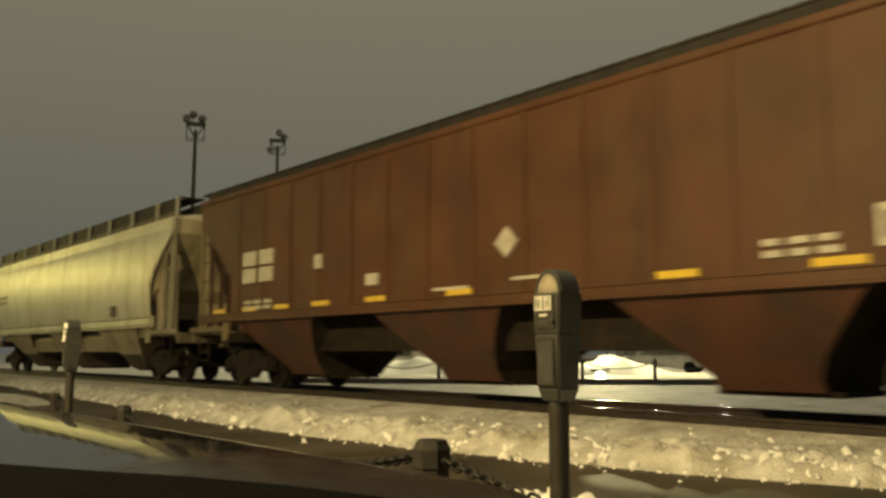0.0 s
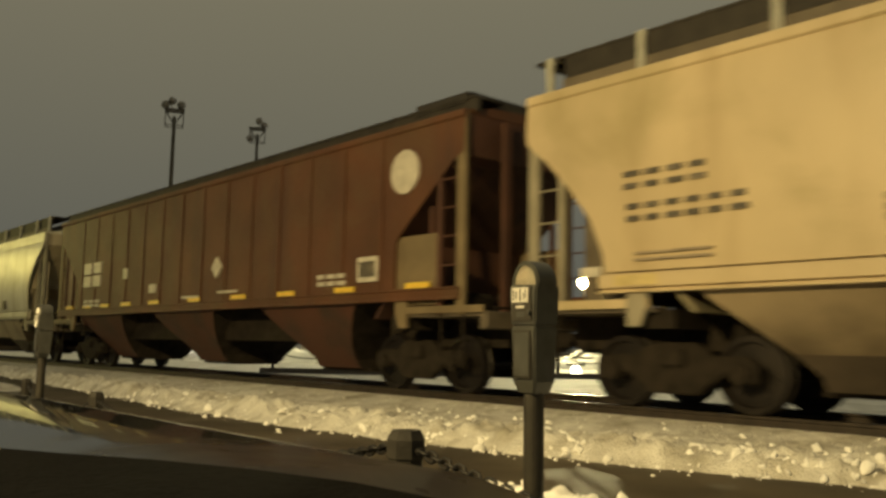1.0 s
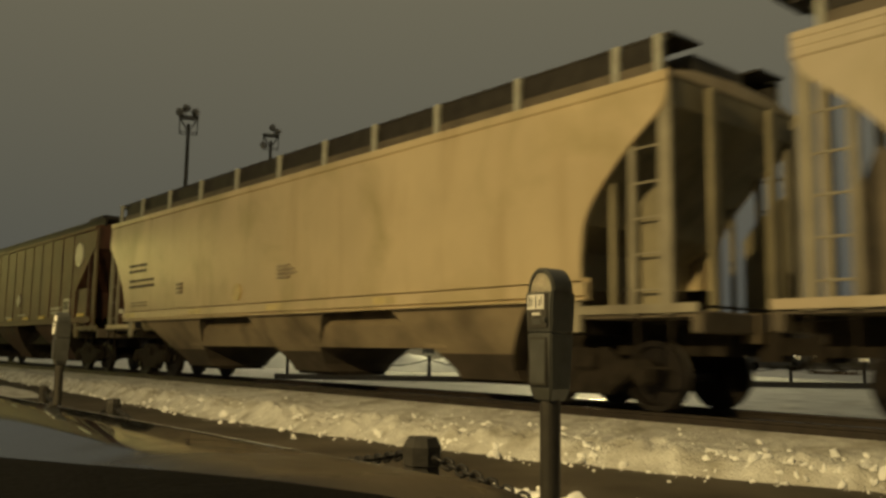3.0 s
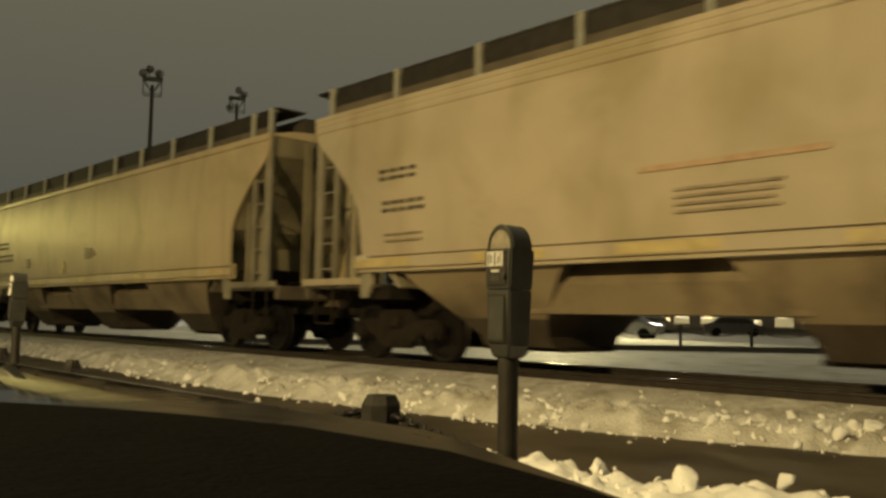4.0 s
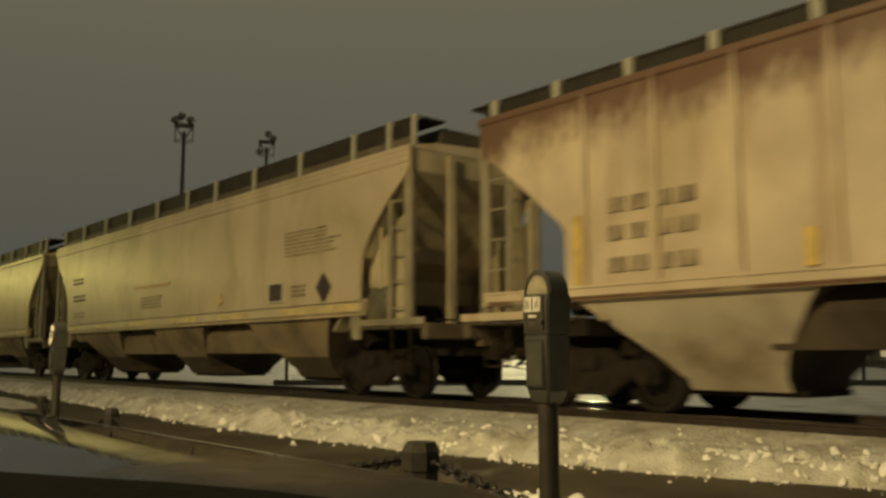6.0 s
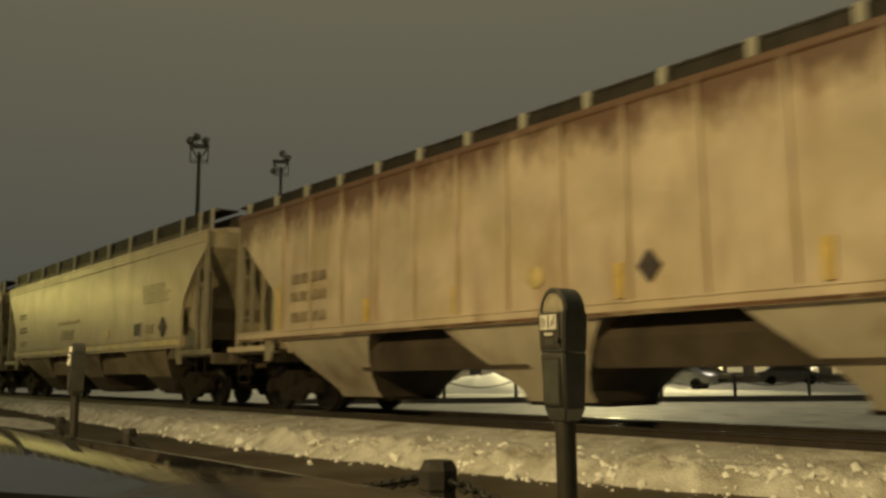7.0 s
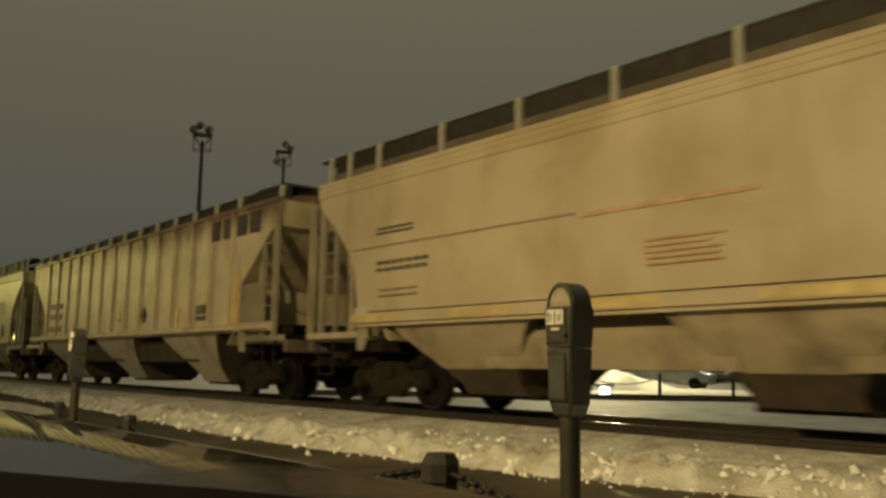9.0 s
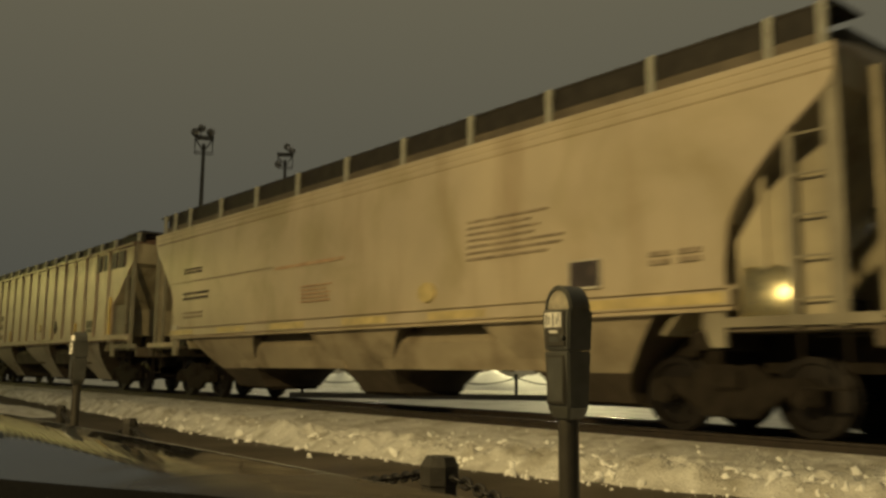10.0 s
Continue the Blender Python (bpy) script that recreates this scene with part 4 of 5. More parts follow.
def bright_plate(car, u, z):
    """A bare steel plate at the foot of the end opening, bowed and turned a little to the street."""
    bm = B()
    n = 10
    front = []
    for j in range(n + 1):
        a = 2 * j / n - 1
        front.append([bm.verts.new((0.27 * b, 0.05 * a * a + 0.03 * b * b, 0.30 * a)) for b in [2 * k / n - 1 for k in range(n + 1)]])
    for j in range(n):
        for k in range(n):
            bm.faces.new((front[j][k], front[j][k + 1], front[j + 1][k + 1], front[j + 1][k]))
    bmesh.ops.solidify(bm, geom=bm.faces[:], thickness=-0.02)
    bmesh.ops.recalc_face_normals(bm, faces=bm.faces)
    ob = part("steel_plate", crease(bm, 0.8), M["bright_plate"], car, "bare bright steel plate", smooth=True)
    ob.matrix_basis = pose(u - HALF, -1.50, z, -8, 0, 7)


def train():
    """Seven cars in order from the front; each with the place of its front coupler at the start."""
    global TRUCK
    TRUCK = truck_meshes()
    cars = []
    a = hopper("pale white covered hopper car with rounded sides", M["white"], M["low_white"], 4.16, 0.29, (OGEE_SMALL, OGEE), 0.10, 1, M["dusty"])
    bars(a, M["faded"], 2.2, 3.2, 2.7, 3.1, 2, y=-1.66)
    plate(a, M["black"], 14.6, 2.0, 0.3, 0.3, y=-1.66)
    cars.append((a, -38.6))

    b = hopper("oxide red ribbed covered hopper car with white markings", M["red"], M["low_red"], 4.28, 0.11, (NOTCH, NOTCH), 0.0, 2, M["shaded_red"], board=0.25, post_gap=0, ribs=True)
    plate(b, M["marking"], 16.95, 3.60, 0.68, 0.72, y=-1.575, shape="round")
    for u in (3.05, 3.75):
        for z in (2.22, 2.58):
            plate(b, M["marking"], u + 0.2, z + 0.24, 0.52, 0.30, y=-1.58, name="stencil")
    plate(b, M["marking"], 10.8, 2.42, 0.44, 0.46, y=-1.58, shape="diamond")
    plate(b, M["marking"], 7.6, 2.10, 0.35, 0.2, y=-1.58)
    plate(b, M["marking"], 5.9, 2.55, 0.22, 0.26, y=-1.58)
    plate(b, M["marking"], 16.05, 2.08, 0.55, 0.42, y=-1.58)
    plate(b, M["black"], 16.05, 2.08, 0.40, 0.26, y=-1.59)
    bars(b, M["marking"], 14.6, 15.5, 1.85, 2.1, 2, 3, y=-1.58)
    bars(b, M["marking"], 9.2, 10.0, 1.80, 1.88, 1, y=-1.58)
    bars(b, M["marking"], 10.9, 11.7, 1.86, 1.94, 1, y=-1.58)
    bars(b, M["marking"], 3.1, 4.3, 1.75, 1.98, 2, 3, y=-1.58)
    reflectors(b, (1.9, 3.3, 4.6, 6.0, 7.7, 9.8, 11.75, 13.55, 15.4, 17.3), 0.55, M["yellow"], z=1.66, y=-1.575, h=0.09)
    cars.append((b, -19.5))

    c = hopper("tan covered hopper car with dark stencilled marks", M["tan"], M["low_tan"], 4.16, 0.13, (OGEE_SMALL, OGEE), 0.05, 3, M["shaded"], post_w=0.10, posts=(0.75, 2.2, 3.92, 5.66, 7.41, 9.2, 10.85, 12.4, 14.05, 15.8, 17.52, 18.15))
    bars(c, M["black"], 2.06, 3.25, 2.76, 3.06, 2, 4, y=-1.615, fill=0.45)
    bars(c, M["black"], 2.10, 3.7, 2.36, 2.66, 2, 6, y=-1.61, fill=0.45)
    bars(c, M["faded"], 2.2, 3.2, 1.88, 2.04, 2, y=-1.60, fill=0.35)
    plate(c, M["pale_yellow"], 7.96, 2.02, 0.36, 0.36, y=-1.605, shape="round")
    bars(c, M["faded"], 9.6, 10.3, 2.2, 2.5, 4, ragged=0.4, y=-1.61)
    bars(c, M["faded"], 5.0, 5.3, 2.1, 2.4, 3, y=-1.61)
    plate(c, M["marking"], 1.55, 1.78, 0.3, 0.12, y=-1.59)
    reflectors(c, (2.2, 6.0, 9.5, 13.0, 16.5), 0.6, M["pale_yellow"], h=0.125)
    cars.append((c, -0.45))

    d = hopper("grey covered hopper car with a faded red stripe", M["grey"], M["low_tan"], 4.16, 0.29, (OGEE, OGEE), 0.04, 4, M["dusty"], posts=(0.97, 2.68, 4.48, 6.27, 8.07, 9.83, 11.3, 13.05, 14.85, 16.62, 17.65, 18.3))
    bars(d, M["black"], 2.52, 3.42, 2.95, 3.19, 2, 4, y=-1.60, fill=0.48)
    bars(d, M["black"], 2.60, 3.60, 2.44, 2.68, 2, 5, y=-1.60, fill=0.48)
    bars(d, M["faded"], 2.65, 3.5, 1.97, 2.17, 2, y=-1.595, fill=0.3)
    bars(d, M["pink"], 7.25, 9.4, 2.53, 2.60, 1, y=-1.60, name="painted_stripe", fill=1.0)
    bars(d, M["faded"], 7.7, 9.1, 2.02, 2.36, 4, ragged=0.3, y=-1.60, fill=0.4)
    plate(d, M["pale_yellow"], 11.94, 2.04, 0.34, 0.26, y=-1.60, shape="round")
    plate(d, M["block"], 14.35, 2.05, 0.50, 0.34, y=-1.60)
    for dx, dz, w, h in ((0, -0.18, 0.50, 0.03), (0, 0.18, 0.50, 0.02), (-0.25, 0, 0.02, 0.36), (0.25, 0, 0.02, 0.36)):
        plate(d, M["marking"], 14.35 + dx, 2.05 + dz, w, h, y=-1.607, name="placard_edge")
    plate(d, M["block"], 15.98, 2.06, 0.46, 0.52, y=-1.60, shape="diamond")
    bars(d, M["faded"], 14.65, 16.5, 2.72, 3.24, 7, ragged=0.35, y=-1.60, fill=0.35)
    bars(d, M["faded"], 14.9, 15.4, 1.95, 2.2, 3, ragged=0.3, y=-1.60, fill=0.4)
    plate(d, M["marking"], 2.1, 1.72, 0.3, 0.12, y=-1.59)
    reflectors(d, (2.6, 5.2, 7.6, 10.2, 12.6, 15.2, 16.4), 1.3, M["pale_yellow"], h=0.125)
    bright_plate(d, 17.45, 1.60)
    cars.append((d, 18.7))

    e = hopper("rust-streaked cream ribbed hopper car with dark blocks of lettering", M["cream"], M["low_cream"], 4.20, 0.10, (NOTCH, NOTCH), 0.0, 5, M["dusty"], board=0.29, post_w=0.12, post_gap=1.18, ribs=True)
    for u in (15.45, 16.1, 16.75, 17.35):
        plate(e, M["block"], u + 0.02, 3.88, 0.42, 0.46, y=-1.578, name="painted_block")
    plate(e, M["pale_yellow"], 9.56, 2.13, 0.30, 0.30, y=-1.58, shape="round")
    plate(e, M["block"], 11.42, 2.10, 0.34, 0.42, y=-1.58, shape="diamond")
    plate(e, M["black"], 14.9, 2.02, 0.46, 0.36, y=-1.58)
    plate(e, M["marking"], 14.9, 1.96, 0.46, 0.03, y=-1.588)
    for u, h in ((16.60, 1.1), (13.55, 0.45), (10.97, 0.45), (7.91, 0.42), (5.6, 0.4)):
        plate(e, M["strip"], u, 1.73 + h / 2, 0.13, h, y=-1.585, name="reflector")
    plate(e, M["strip"], 2.62, 2.15, 0.13, 0.95, y=-1.585, name="reflector")
    for z in (1.85, 2.25, 2.6):
        bars(e, M["faded"], 3.1, 4.4, z, z + 0.2, 1, 4, y=-1.58, fill=0.9)
    for s in (-1, 1):
        bm = B()
        along(bm, [(s * 1.56, 1.424), (s * 1.604, 1.424), (s * 1.604, 1.474), (s * 1.56, 1.474)], -HALF + 1.0, HALF - 1.0)
        bmesh.ops.recalc_face_normals(bm, faces=bm.faces)
        part("rusted_sill", bm, M["rust"], e, "rust along the sill")
    cars.append((e, 37.85))

    f = hopper("pale beige covered hopper car with long seams", M["grey"], M["low_white"], 4.16, 0.29, (OGEE, OGEE), 0.04, 6, M["dusty"], belly=0.72, posts=(0.88, 1.5, 2.4, 4.1, 5.82, 7.55, 9.3, 11.02, 12.72, 14.35, 16.05, 17.6, 18.2))
    bars(f, M["black"], 2.65, 3.65, 3.07, 3.23, 2, 6, y=-1.605, fill=0.5)
    bars(f, M["black"], 2.65, 4.05, 2.43, 2.67, 2, 7, y=-1.60, fill=0.5)
    bars(f, M["faded"], 2.7, 3.7, 2.0, 2.2, 2, y=-1.595, fill=0.3)
    bars(f, M["pink"], 7.1, 9.55, 2.80, 2.86, 1, y=-1.60, name="painted_stripe", fill=1.0)
    bars(f, M["pink"], 8.1, 9.15, 2.08, 2.45, 5, ragged=0.2, y=-1.60, fill=0.4)
    bars(f, M["faded"], 1.9, 7.0, 2.86, 2.885, 1, y=-1.60, name="seam", fill=1.0)
    bars(f, M["faded"], 12.85, 14.85, 2.45, 3.12, 7, ragged=0.4, y=-1.60, fill=0.35)
    plate(f, M["block"], 15.1, 2.07, 0.5, 0.36, y=-1.60)
    for dx, dz, w, h in ((0, -0.18, 0.50, 0.03), (0, 0.18, 0.50, 0.02), (-0.25, 0, 0.02, 0.36), (0.25, 0, 0.02, 0.36)):
        plate(f, M["marking"], 15.1 + dx, 2.07 + dz, w, h, y=-1.607, name="placard_edge")
    bars(f, M["faded"], 16.1, 16.9, 2.1, 2.3, 2, 2, y=-1.60)
    plate(f, M["pale_yellow"], 11.9, 2.04, 0.42, 0.32, y=-1.60, shape="round")
    plate(f, M["marking"], 2.2, 1.78, 0.34, 0.12, y=-1.59)
    reflectors(f, (2.6, 5.2, 7.6, 10.2, 12.6, 15.2, 16.4), 1.3, M["pale_yellow"], h=0.125)
    bright_plate(f, 17.48, 1.60)
    cars.append((f, 57.0))

    g = hopper("tan covered hopper car at the tail of the row", M["tan"], M["low_tan"], 4.16, 0.13, (OGEE_SMALL, OGEE), 0.05, 7, M["shaded"], post_w=0.10, posts=(0.75, 2.2, 3.92, 5.66, 7.41, 9.2, 10.85, 12.4, 14.05, 15.8, 17.52, 18.15))
    bars(g, M["black"], 1.98, 3.25, 2.74, 3.06, 2, 4, y=-1.615, fill=0.45)
    cars.append((g, 76.1))
    for car, _ in cars:
        lengthen(car)
    return cars


# ---- kerbside things ----
def parking_meter(x, y, z0=0.0, turn=0.0, worn=False):
    """Single-space meter: head with a domed window over a coin vault on a pipe. Its face looks to the street."""
    root = tagged(new("parking_meter"), "grey cast-iron parking meter on a pipe", "parking meter", "parking meters")
    root.matrix_world = pose(x, y, z0, 0, 0, turn)
    bm = B()
    rod(bm, (0, 0, -0.02), (0, 0, 1.02), 0.035, 20)
    rod(bm, (0, 0, -0.005), (0, 0, 0.03), 0.075, 20)
    part("pole", bm, M["pole"], root, smooth=False)
    # vault: widens from the pipe
    def loft(levels):
        bm = B()
        rings = [[bm.verts.new((sx * w, sy * d, z)) for sx, sy in ((-1, -1), (1, -1), (1, 1), (-1, 1))] for z, w, d in levels]
        for r, q in zip(rings, rings[1:]):
            for k in range(4):
                bm.faces.new((r[k], r[(k + 1) % 4], q[(k + 1) % 4], q[k]))
        bm.faces.new(rings[0][::-1])
        bm.faces.new(rings[-1])
        return bm
    vault = part("vault", bevel(loft([(0.995, 0.037, 0.039), (1.035, 0.049, 0.050), (1.2225, 0.0557, 0.0577)]), 0.005, 2), M["iron"], root)
    bm = B()
    bx(bm, -0.045, 0.040, -0.0605, -0.050, 1.045, 1.212)
    frame_ob = part("vault_door", bevel(bm, 0.004, 2), M["pole"], vault, "dark framed vault door")
    bm = B()
    bx(bm, -0.038, 0.033, -0.0625, -0.055, 1.053, 1.204)
    part("door_panel", bevel(bm, 0.003, 2), M["iron"], frame_ob)
    # head: widens to the shoulders under a deep domed hood
    head = part("head", bevel(loft([(1.2245, 0.0557, 0.0577), (1.335, 0.062, 0.060), (1.362, 0.063, 0.058)]), 0.005, 2), M["iron"], root)
    bm = B()
    n = 24
    outer = [(0.0625 * math.cos(math.pi * k / n), 1.358 + 0.087 * math.sin(math.pi * k / n)) for k in range(n + 1)]
    inner = [(0.046 * math.cos(math.pi * k / n), 1.362 + 0.064 * math.sin(math.pi * k / n)) for k in range(n + 1)]
    loops = [[bm.verts.new((x, y, z)) for x, z in path] for path, y in ((outer, -0.050), (outer, 0.050), (inner, 0.050), (inner, -0.050))]
    for a, b in zip(loops, loops[1:] + loops[:1]):
        for k in range(n):
            bm.faces.new((a[k], a[k + 1], b[k + 1], b[k]))
    for k in (0, n):
        bm.faces.new([q[k] for q in loops])
    part("dome_ring", crease(bevel(bm, 0.005, 2, 0.9), 0.6), M["iron"], root, smooth=True)
    bm = B()
    prism(bm, [(0.0455 * math.cos(math.pi * k / n), 1.3635 + 0.0625 * math.sin(math.pi * k / n)) for k in range(n + 1)], -0.0505, -0.047)
    bmesh.ops.recalc_face_normals(bm, faces=bm.faces)
    pane = part("window", bm, M["clear"], root, "scratched clear dome window")
    pane.visible_shadow = False
    bm = B()
    prism(bm, [(0.0462 * math.cos(math.pi * k / n), 1.363 + 0.0635 * math.sin(math.pi * k / n)) for k in range(n + 1)], -0.046, 0.030)
    bmesh.ops.recalc_face_normals(bm, faces=bm.faces)
    part("dial", bm, M["dial"], root, "pale dial behind the glass")
    if worn:
        # the lamp's glint on the dome, painted as a white patch
        bm = B()
        bx(bm, -0.040, 0.030, -0.060, -0.051, 1.368, 1.415)
        part("cap_label", bevel(bm, 0.002, 1), M["label_glint"], root, "white patch for the lamp glint on the dome")
    # dark bezel with worn stickers and the coin plate
    bm = B()
    bx(bm, -0.050, 0.046, -0.0632, -0.050, 1.236, 1.357)
    part("bezel", bevel(bm, 0.004, 2), M["pole"], head, "dark face plate")
    bm = B()
    bx(bm, -0.045, 0.030, -0.0655, -0.060, 1.255 if worn else 1.302, 1.352)
    part("sticker", bm, M["label_glint"] if worn else M["sticker"], head, "white sticker")
    bm = B()
    for a, b, lo, hi in ((-0.038, -0.034, 1.308, 1.345), (-0.026, -0.022, 1.312, 1.340), (-0.008, -0.003, 1.306, 1.347), (0.008, 0.012, 1.312, 1.335), (0.018, 0.021, 1.318, 1.346)):
        bx(bm, a, b, -0.067, -0.0652, lo, hi)
    part("stencil", bm, M["iron"], head)
    bm = B()
    bx(bm, -0.024, 0.012, -0.0655, -0.060, 1.282, 1.291)
    part("coin_plate", bm, M["sticker"], head)
    bm = B()
    bx(bm, -0.024, 0.016, -0.0648, -0.060, 1.252, 1.270)
    part("coin_slot", bm, M["iron"], head, "grey coin slot plate")
    bm = B()
    rod(bm, (0.036, -0.072, 1.268), (0.036, -0.058, 1.268), 0.008, 12)
    part("knob", bm, M["iron"], head)
    return root


def bollard_mesh():
    bm = B()
    n = 8
    rings = []
    for z, r in ((-0.05, 0.064), (0.70, 0.064), (0.705, 0.070), (0.775, 0.070), (0.81, 0.052)):
        rings.append([bm.verts.new((r * math.cos((k + 0.5) * math.tau / n), r * math.sin((k + 0.5) * math.tau / n), z)) for k in range(n)])
    for r, s in zip(rings, rings[1:]):
        for k in range(n):
            bm.faces.new((r[k], r[(k + 1) % n], s[(k + 1) % n], s[k]))
    bm.faces.new(rings[0][::-1])
    bm.faces.new(rings[-1])
    return data_of("bollard", bm, M["post"])


def link_mesh(length=0.056, width=0.037, r=0.0072):
    """One welded oval chain link, long in x."""
    bm = B()
    n, m = 16, 6
    h = length / 2 - width / 2
    path = []
    for k in range(n):
        a = k * math.tau / n
        c, s = math.cos(a), math.sin(a)
        path.append((Vector(((width / 2) * c + math.copysign(h, c), (width / 2) * s, 0)), Vector((c, s, 0))))
    rings = [[bm.verts.new(p + o * (r * math.cos(j * math.tau / m)) + Vector((0, 0, r * math.sin(j * math.tau / m)))) for j in range(m)] for p, o in path]
    for a, b in zip(rings, rings[1:] + rings[:1]):
        for j in range(m):
            bm.faces.new((a[j], a[(j + 1) % m], b[(j + 1) % m], b[j]))
    return data_of("link", bm, M["chain"], True)


def chain_run(a, b, sag, me, step=0.043):
    """A chain hung between two bollards, link by link."""
    root = tagged(new("chain"), "heavy black iron chain hung between bollards", "chain", "chains")
    a, b = Vector(a), Vector(b)
    root.matrix_world = Matrix.Translation(a)
    n = max(4, int((b - a).length * 1.04 / step))
    pts = [(b - a) * (k / n) + Vector((0, 0, -4 * sag * (k / n) * (1 - k / n))) for k in range(n + 1)]
    for k in range(n):
        d = pts[k + 1] - pts[k]
        q = d.to_track_quat("X", "Z").to_matrix().to_4x4()
        shared("link", me, root, Matrix.Translation((pts[k] + pts[k + 1]) / 2) @ q @ pose(0, 0, 0, 90 * (k % 2) + 20))


# place, height of the foot and girth of each bollard
BOLLARDS = [(5.8, 1.95, 0.0, 1.1), (1.55, 1.98, 0.0, 1.1), (-2.66, 2.17, 0.012, 1.12), (-7.0, 2.53, -0.065, 0.84), (-10.85, 3.10, -0.12, 0.84)]


def kerbside():
    parking_meter(-2.008, 2.193)
    parking_meter(-7.8, 2.34, worn=True)
    me, link = bollard_mesh(), link_mesh()
    for x, y, z, k in BOLLARDS:
        ob = new("bollard", me)
        ob.matrix_world = pose(x, y, z) @ Matrix.Diagonal((k, k, 1, 1))
        tagged(ob, "low dark octagonal bollard with a chamfered cap", "bollard", "bollards")
        bm = B()
        rod(bm, (-0.09, 0, 0.735), (0.09, 0, 0.735), 0.014, 8)
        part("eye_bolt", bm, M["chain"], ob)
    for (x0, y0, z0, k0), (x1, y1, z1, k1) in zip(BOLLARDS, BOLLARDS[1:]):
        chain_run((x0 - 0.085 * k0, y0, z0 + 0.735), (x1 + 0.085 * k1, y1, z1 + 0.735), 0.19, link)


# ---- the parked car from which the view is taken ----
def parked_car():
    root = tagged(new("parked_car"), "dark glossy parked car seen over its bonnet", "car")
    root.matrix_world = pose(0, 0, -0.165)
    bm = B()
    nx, ny = 100, 110
    rows = []

    def slope(x, y):
        """Sideways slope of the bonnet: rising to a crease, then falling to the rolled edge."""
        if y > 0.95:
            return -0.24 - 5 * (y - 0.95)
        c = min(0.82, max(0.45, 0.66 + 0.085 * (-x - 2.0)))
        k = min(1, max(0, (y - c + 0.085) / 0.17))
        k = k * k * (3 - 2 * k)
        return 0.155 - 0.245 * k - 0.15 * max(0, (y - 0.86) / 0.09)

    def crown(x, y, n=24):
        """Height over the bonnet's edge."""
        return -sum(slope(x, y + (0.95 - y) * (k + 0.5) / n) for k in range(n)) * (0.95 - y) / n

    ys = [-0.83 + 1.86 * j / ny for j in range(ny + 1)]
    seam = 24
    for i in range(nx + 1):
        row = []
        for y in ys:
            x = min(-0.45, 0.45 - 4.75 * i / nx - 1.75 * max(0, y - 0.45))
            x = max(x, -4.3)
            low = 0.13 * max(0, x + 1.0) + 0.6 * max(0, -x - 3.9) ** 2
            row.append((x, y, 1.114 + crown(x, max(y, 0.30)) - low))
        rows.append(row)
    # the glossy bonnet, and behind a slanting seam the dull cowl under the windscreen
    for name, mat, label, span in (("bonnet", M["paint"], "glossy dark bonnet", range(seam, nx)), ("cowl", M["paint"], "dull dirty cowl below the windscreen", range(0, seam))):
        bm = B()
        grid = {}
        for i in span:
            for j in range(ny):
                quad = ((i, j), (i, j + 1), (i + 1, j + 1), (i + 1, j))
                if abs(rows[i][j][0] - rows[i + 1][j][0]) < 1e-4 or abs(rows[i][j + 1][0] - rows[i + 1][j + 1][0]) < 1e-4:
                    continue
                for a, c in quad:
                    if (a, c) not in grid:
                        grid[(a, c)] = bm.verts.new(rows[a][c])
                bm.faces.new([grid[q] for q in quad])
        bmesh.ops.recalc_face_normals(bm, faces=bm.faces)
        if sum(f.normal.z for f in bm.faces) < 0:
            bmesh.ops.reverse_faces(bm, faces=bm.faces)
        bmesh.ops.solidify(bm, geom=bm.faces[:], thickness=0.03)
        part(name, crease(bm, 0.8), mat, root, label, smooth=True)
    bm = B()
    bx(bm, -4.2, -0.62, -0.76, 0.96, 0.25, 0.98)
    part("body", bevel(bm, 0.08, 3), M["paint"], root)
    bm = B()
    edge = [(-2.1, -0.80), (-2.0, -0.45), (-1.75, -0.15), (-1.5, 0.05), (-1.25, 0.13), (-1.01, 0.235), (-0.88, 0.300), (-0.79, 0.352), (-0.68, 0.398), (-0.57, 0.428), (-0.41, 0.437), (-0.28, 0.41), (-0.1, 0.34), (0.2, 0.33), (0.2, -0.80)]
    a = [bm.verts.new((x, y, 1.205)) for x, y in edge]
    b = [bm.verts.new((x, y, 0.9)) for x, y in edge]
    bm.faces.new(a)
    bm.faces.new(b[::-1])
    for k in range(len(edge)):
        bm.faces.new((a[k], b[k], b[(k + 1) % len(edge)], a[(k + 1) % len(edge)]))
    part("dashboard", bevel(bm, 0.012, 2), M["plastic"], root, "dull black dashboard top")
    for s in (-0.80, 0.98):
        bm = B()
        lathe_y(bm, [(0.2, s - 0.1), (0.33, s - 0.1), (0.33, s + 0.08), (0.2, s + 0.08)], 24)
        bmesh.ops.translate(bm, verts=bm.verts, vec=(-3.1, 0, 0.33))
        part("tyre", bm, M["plastic"], root)


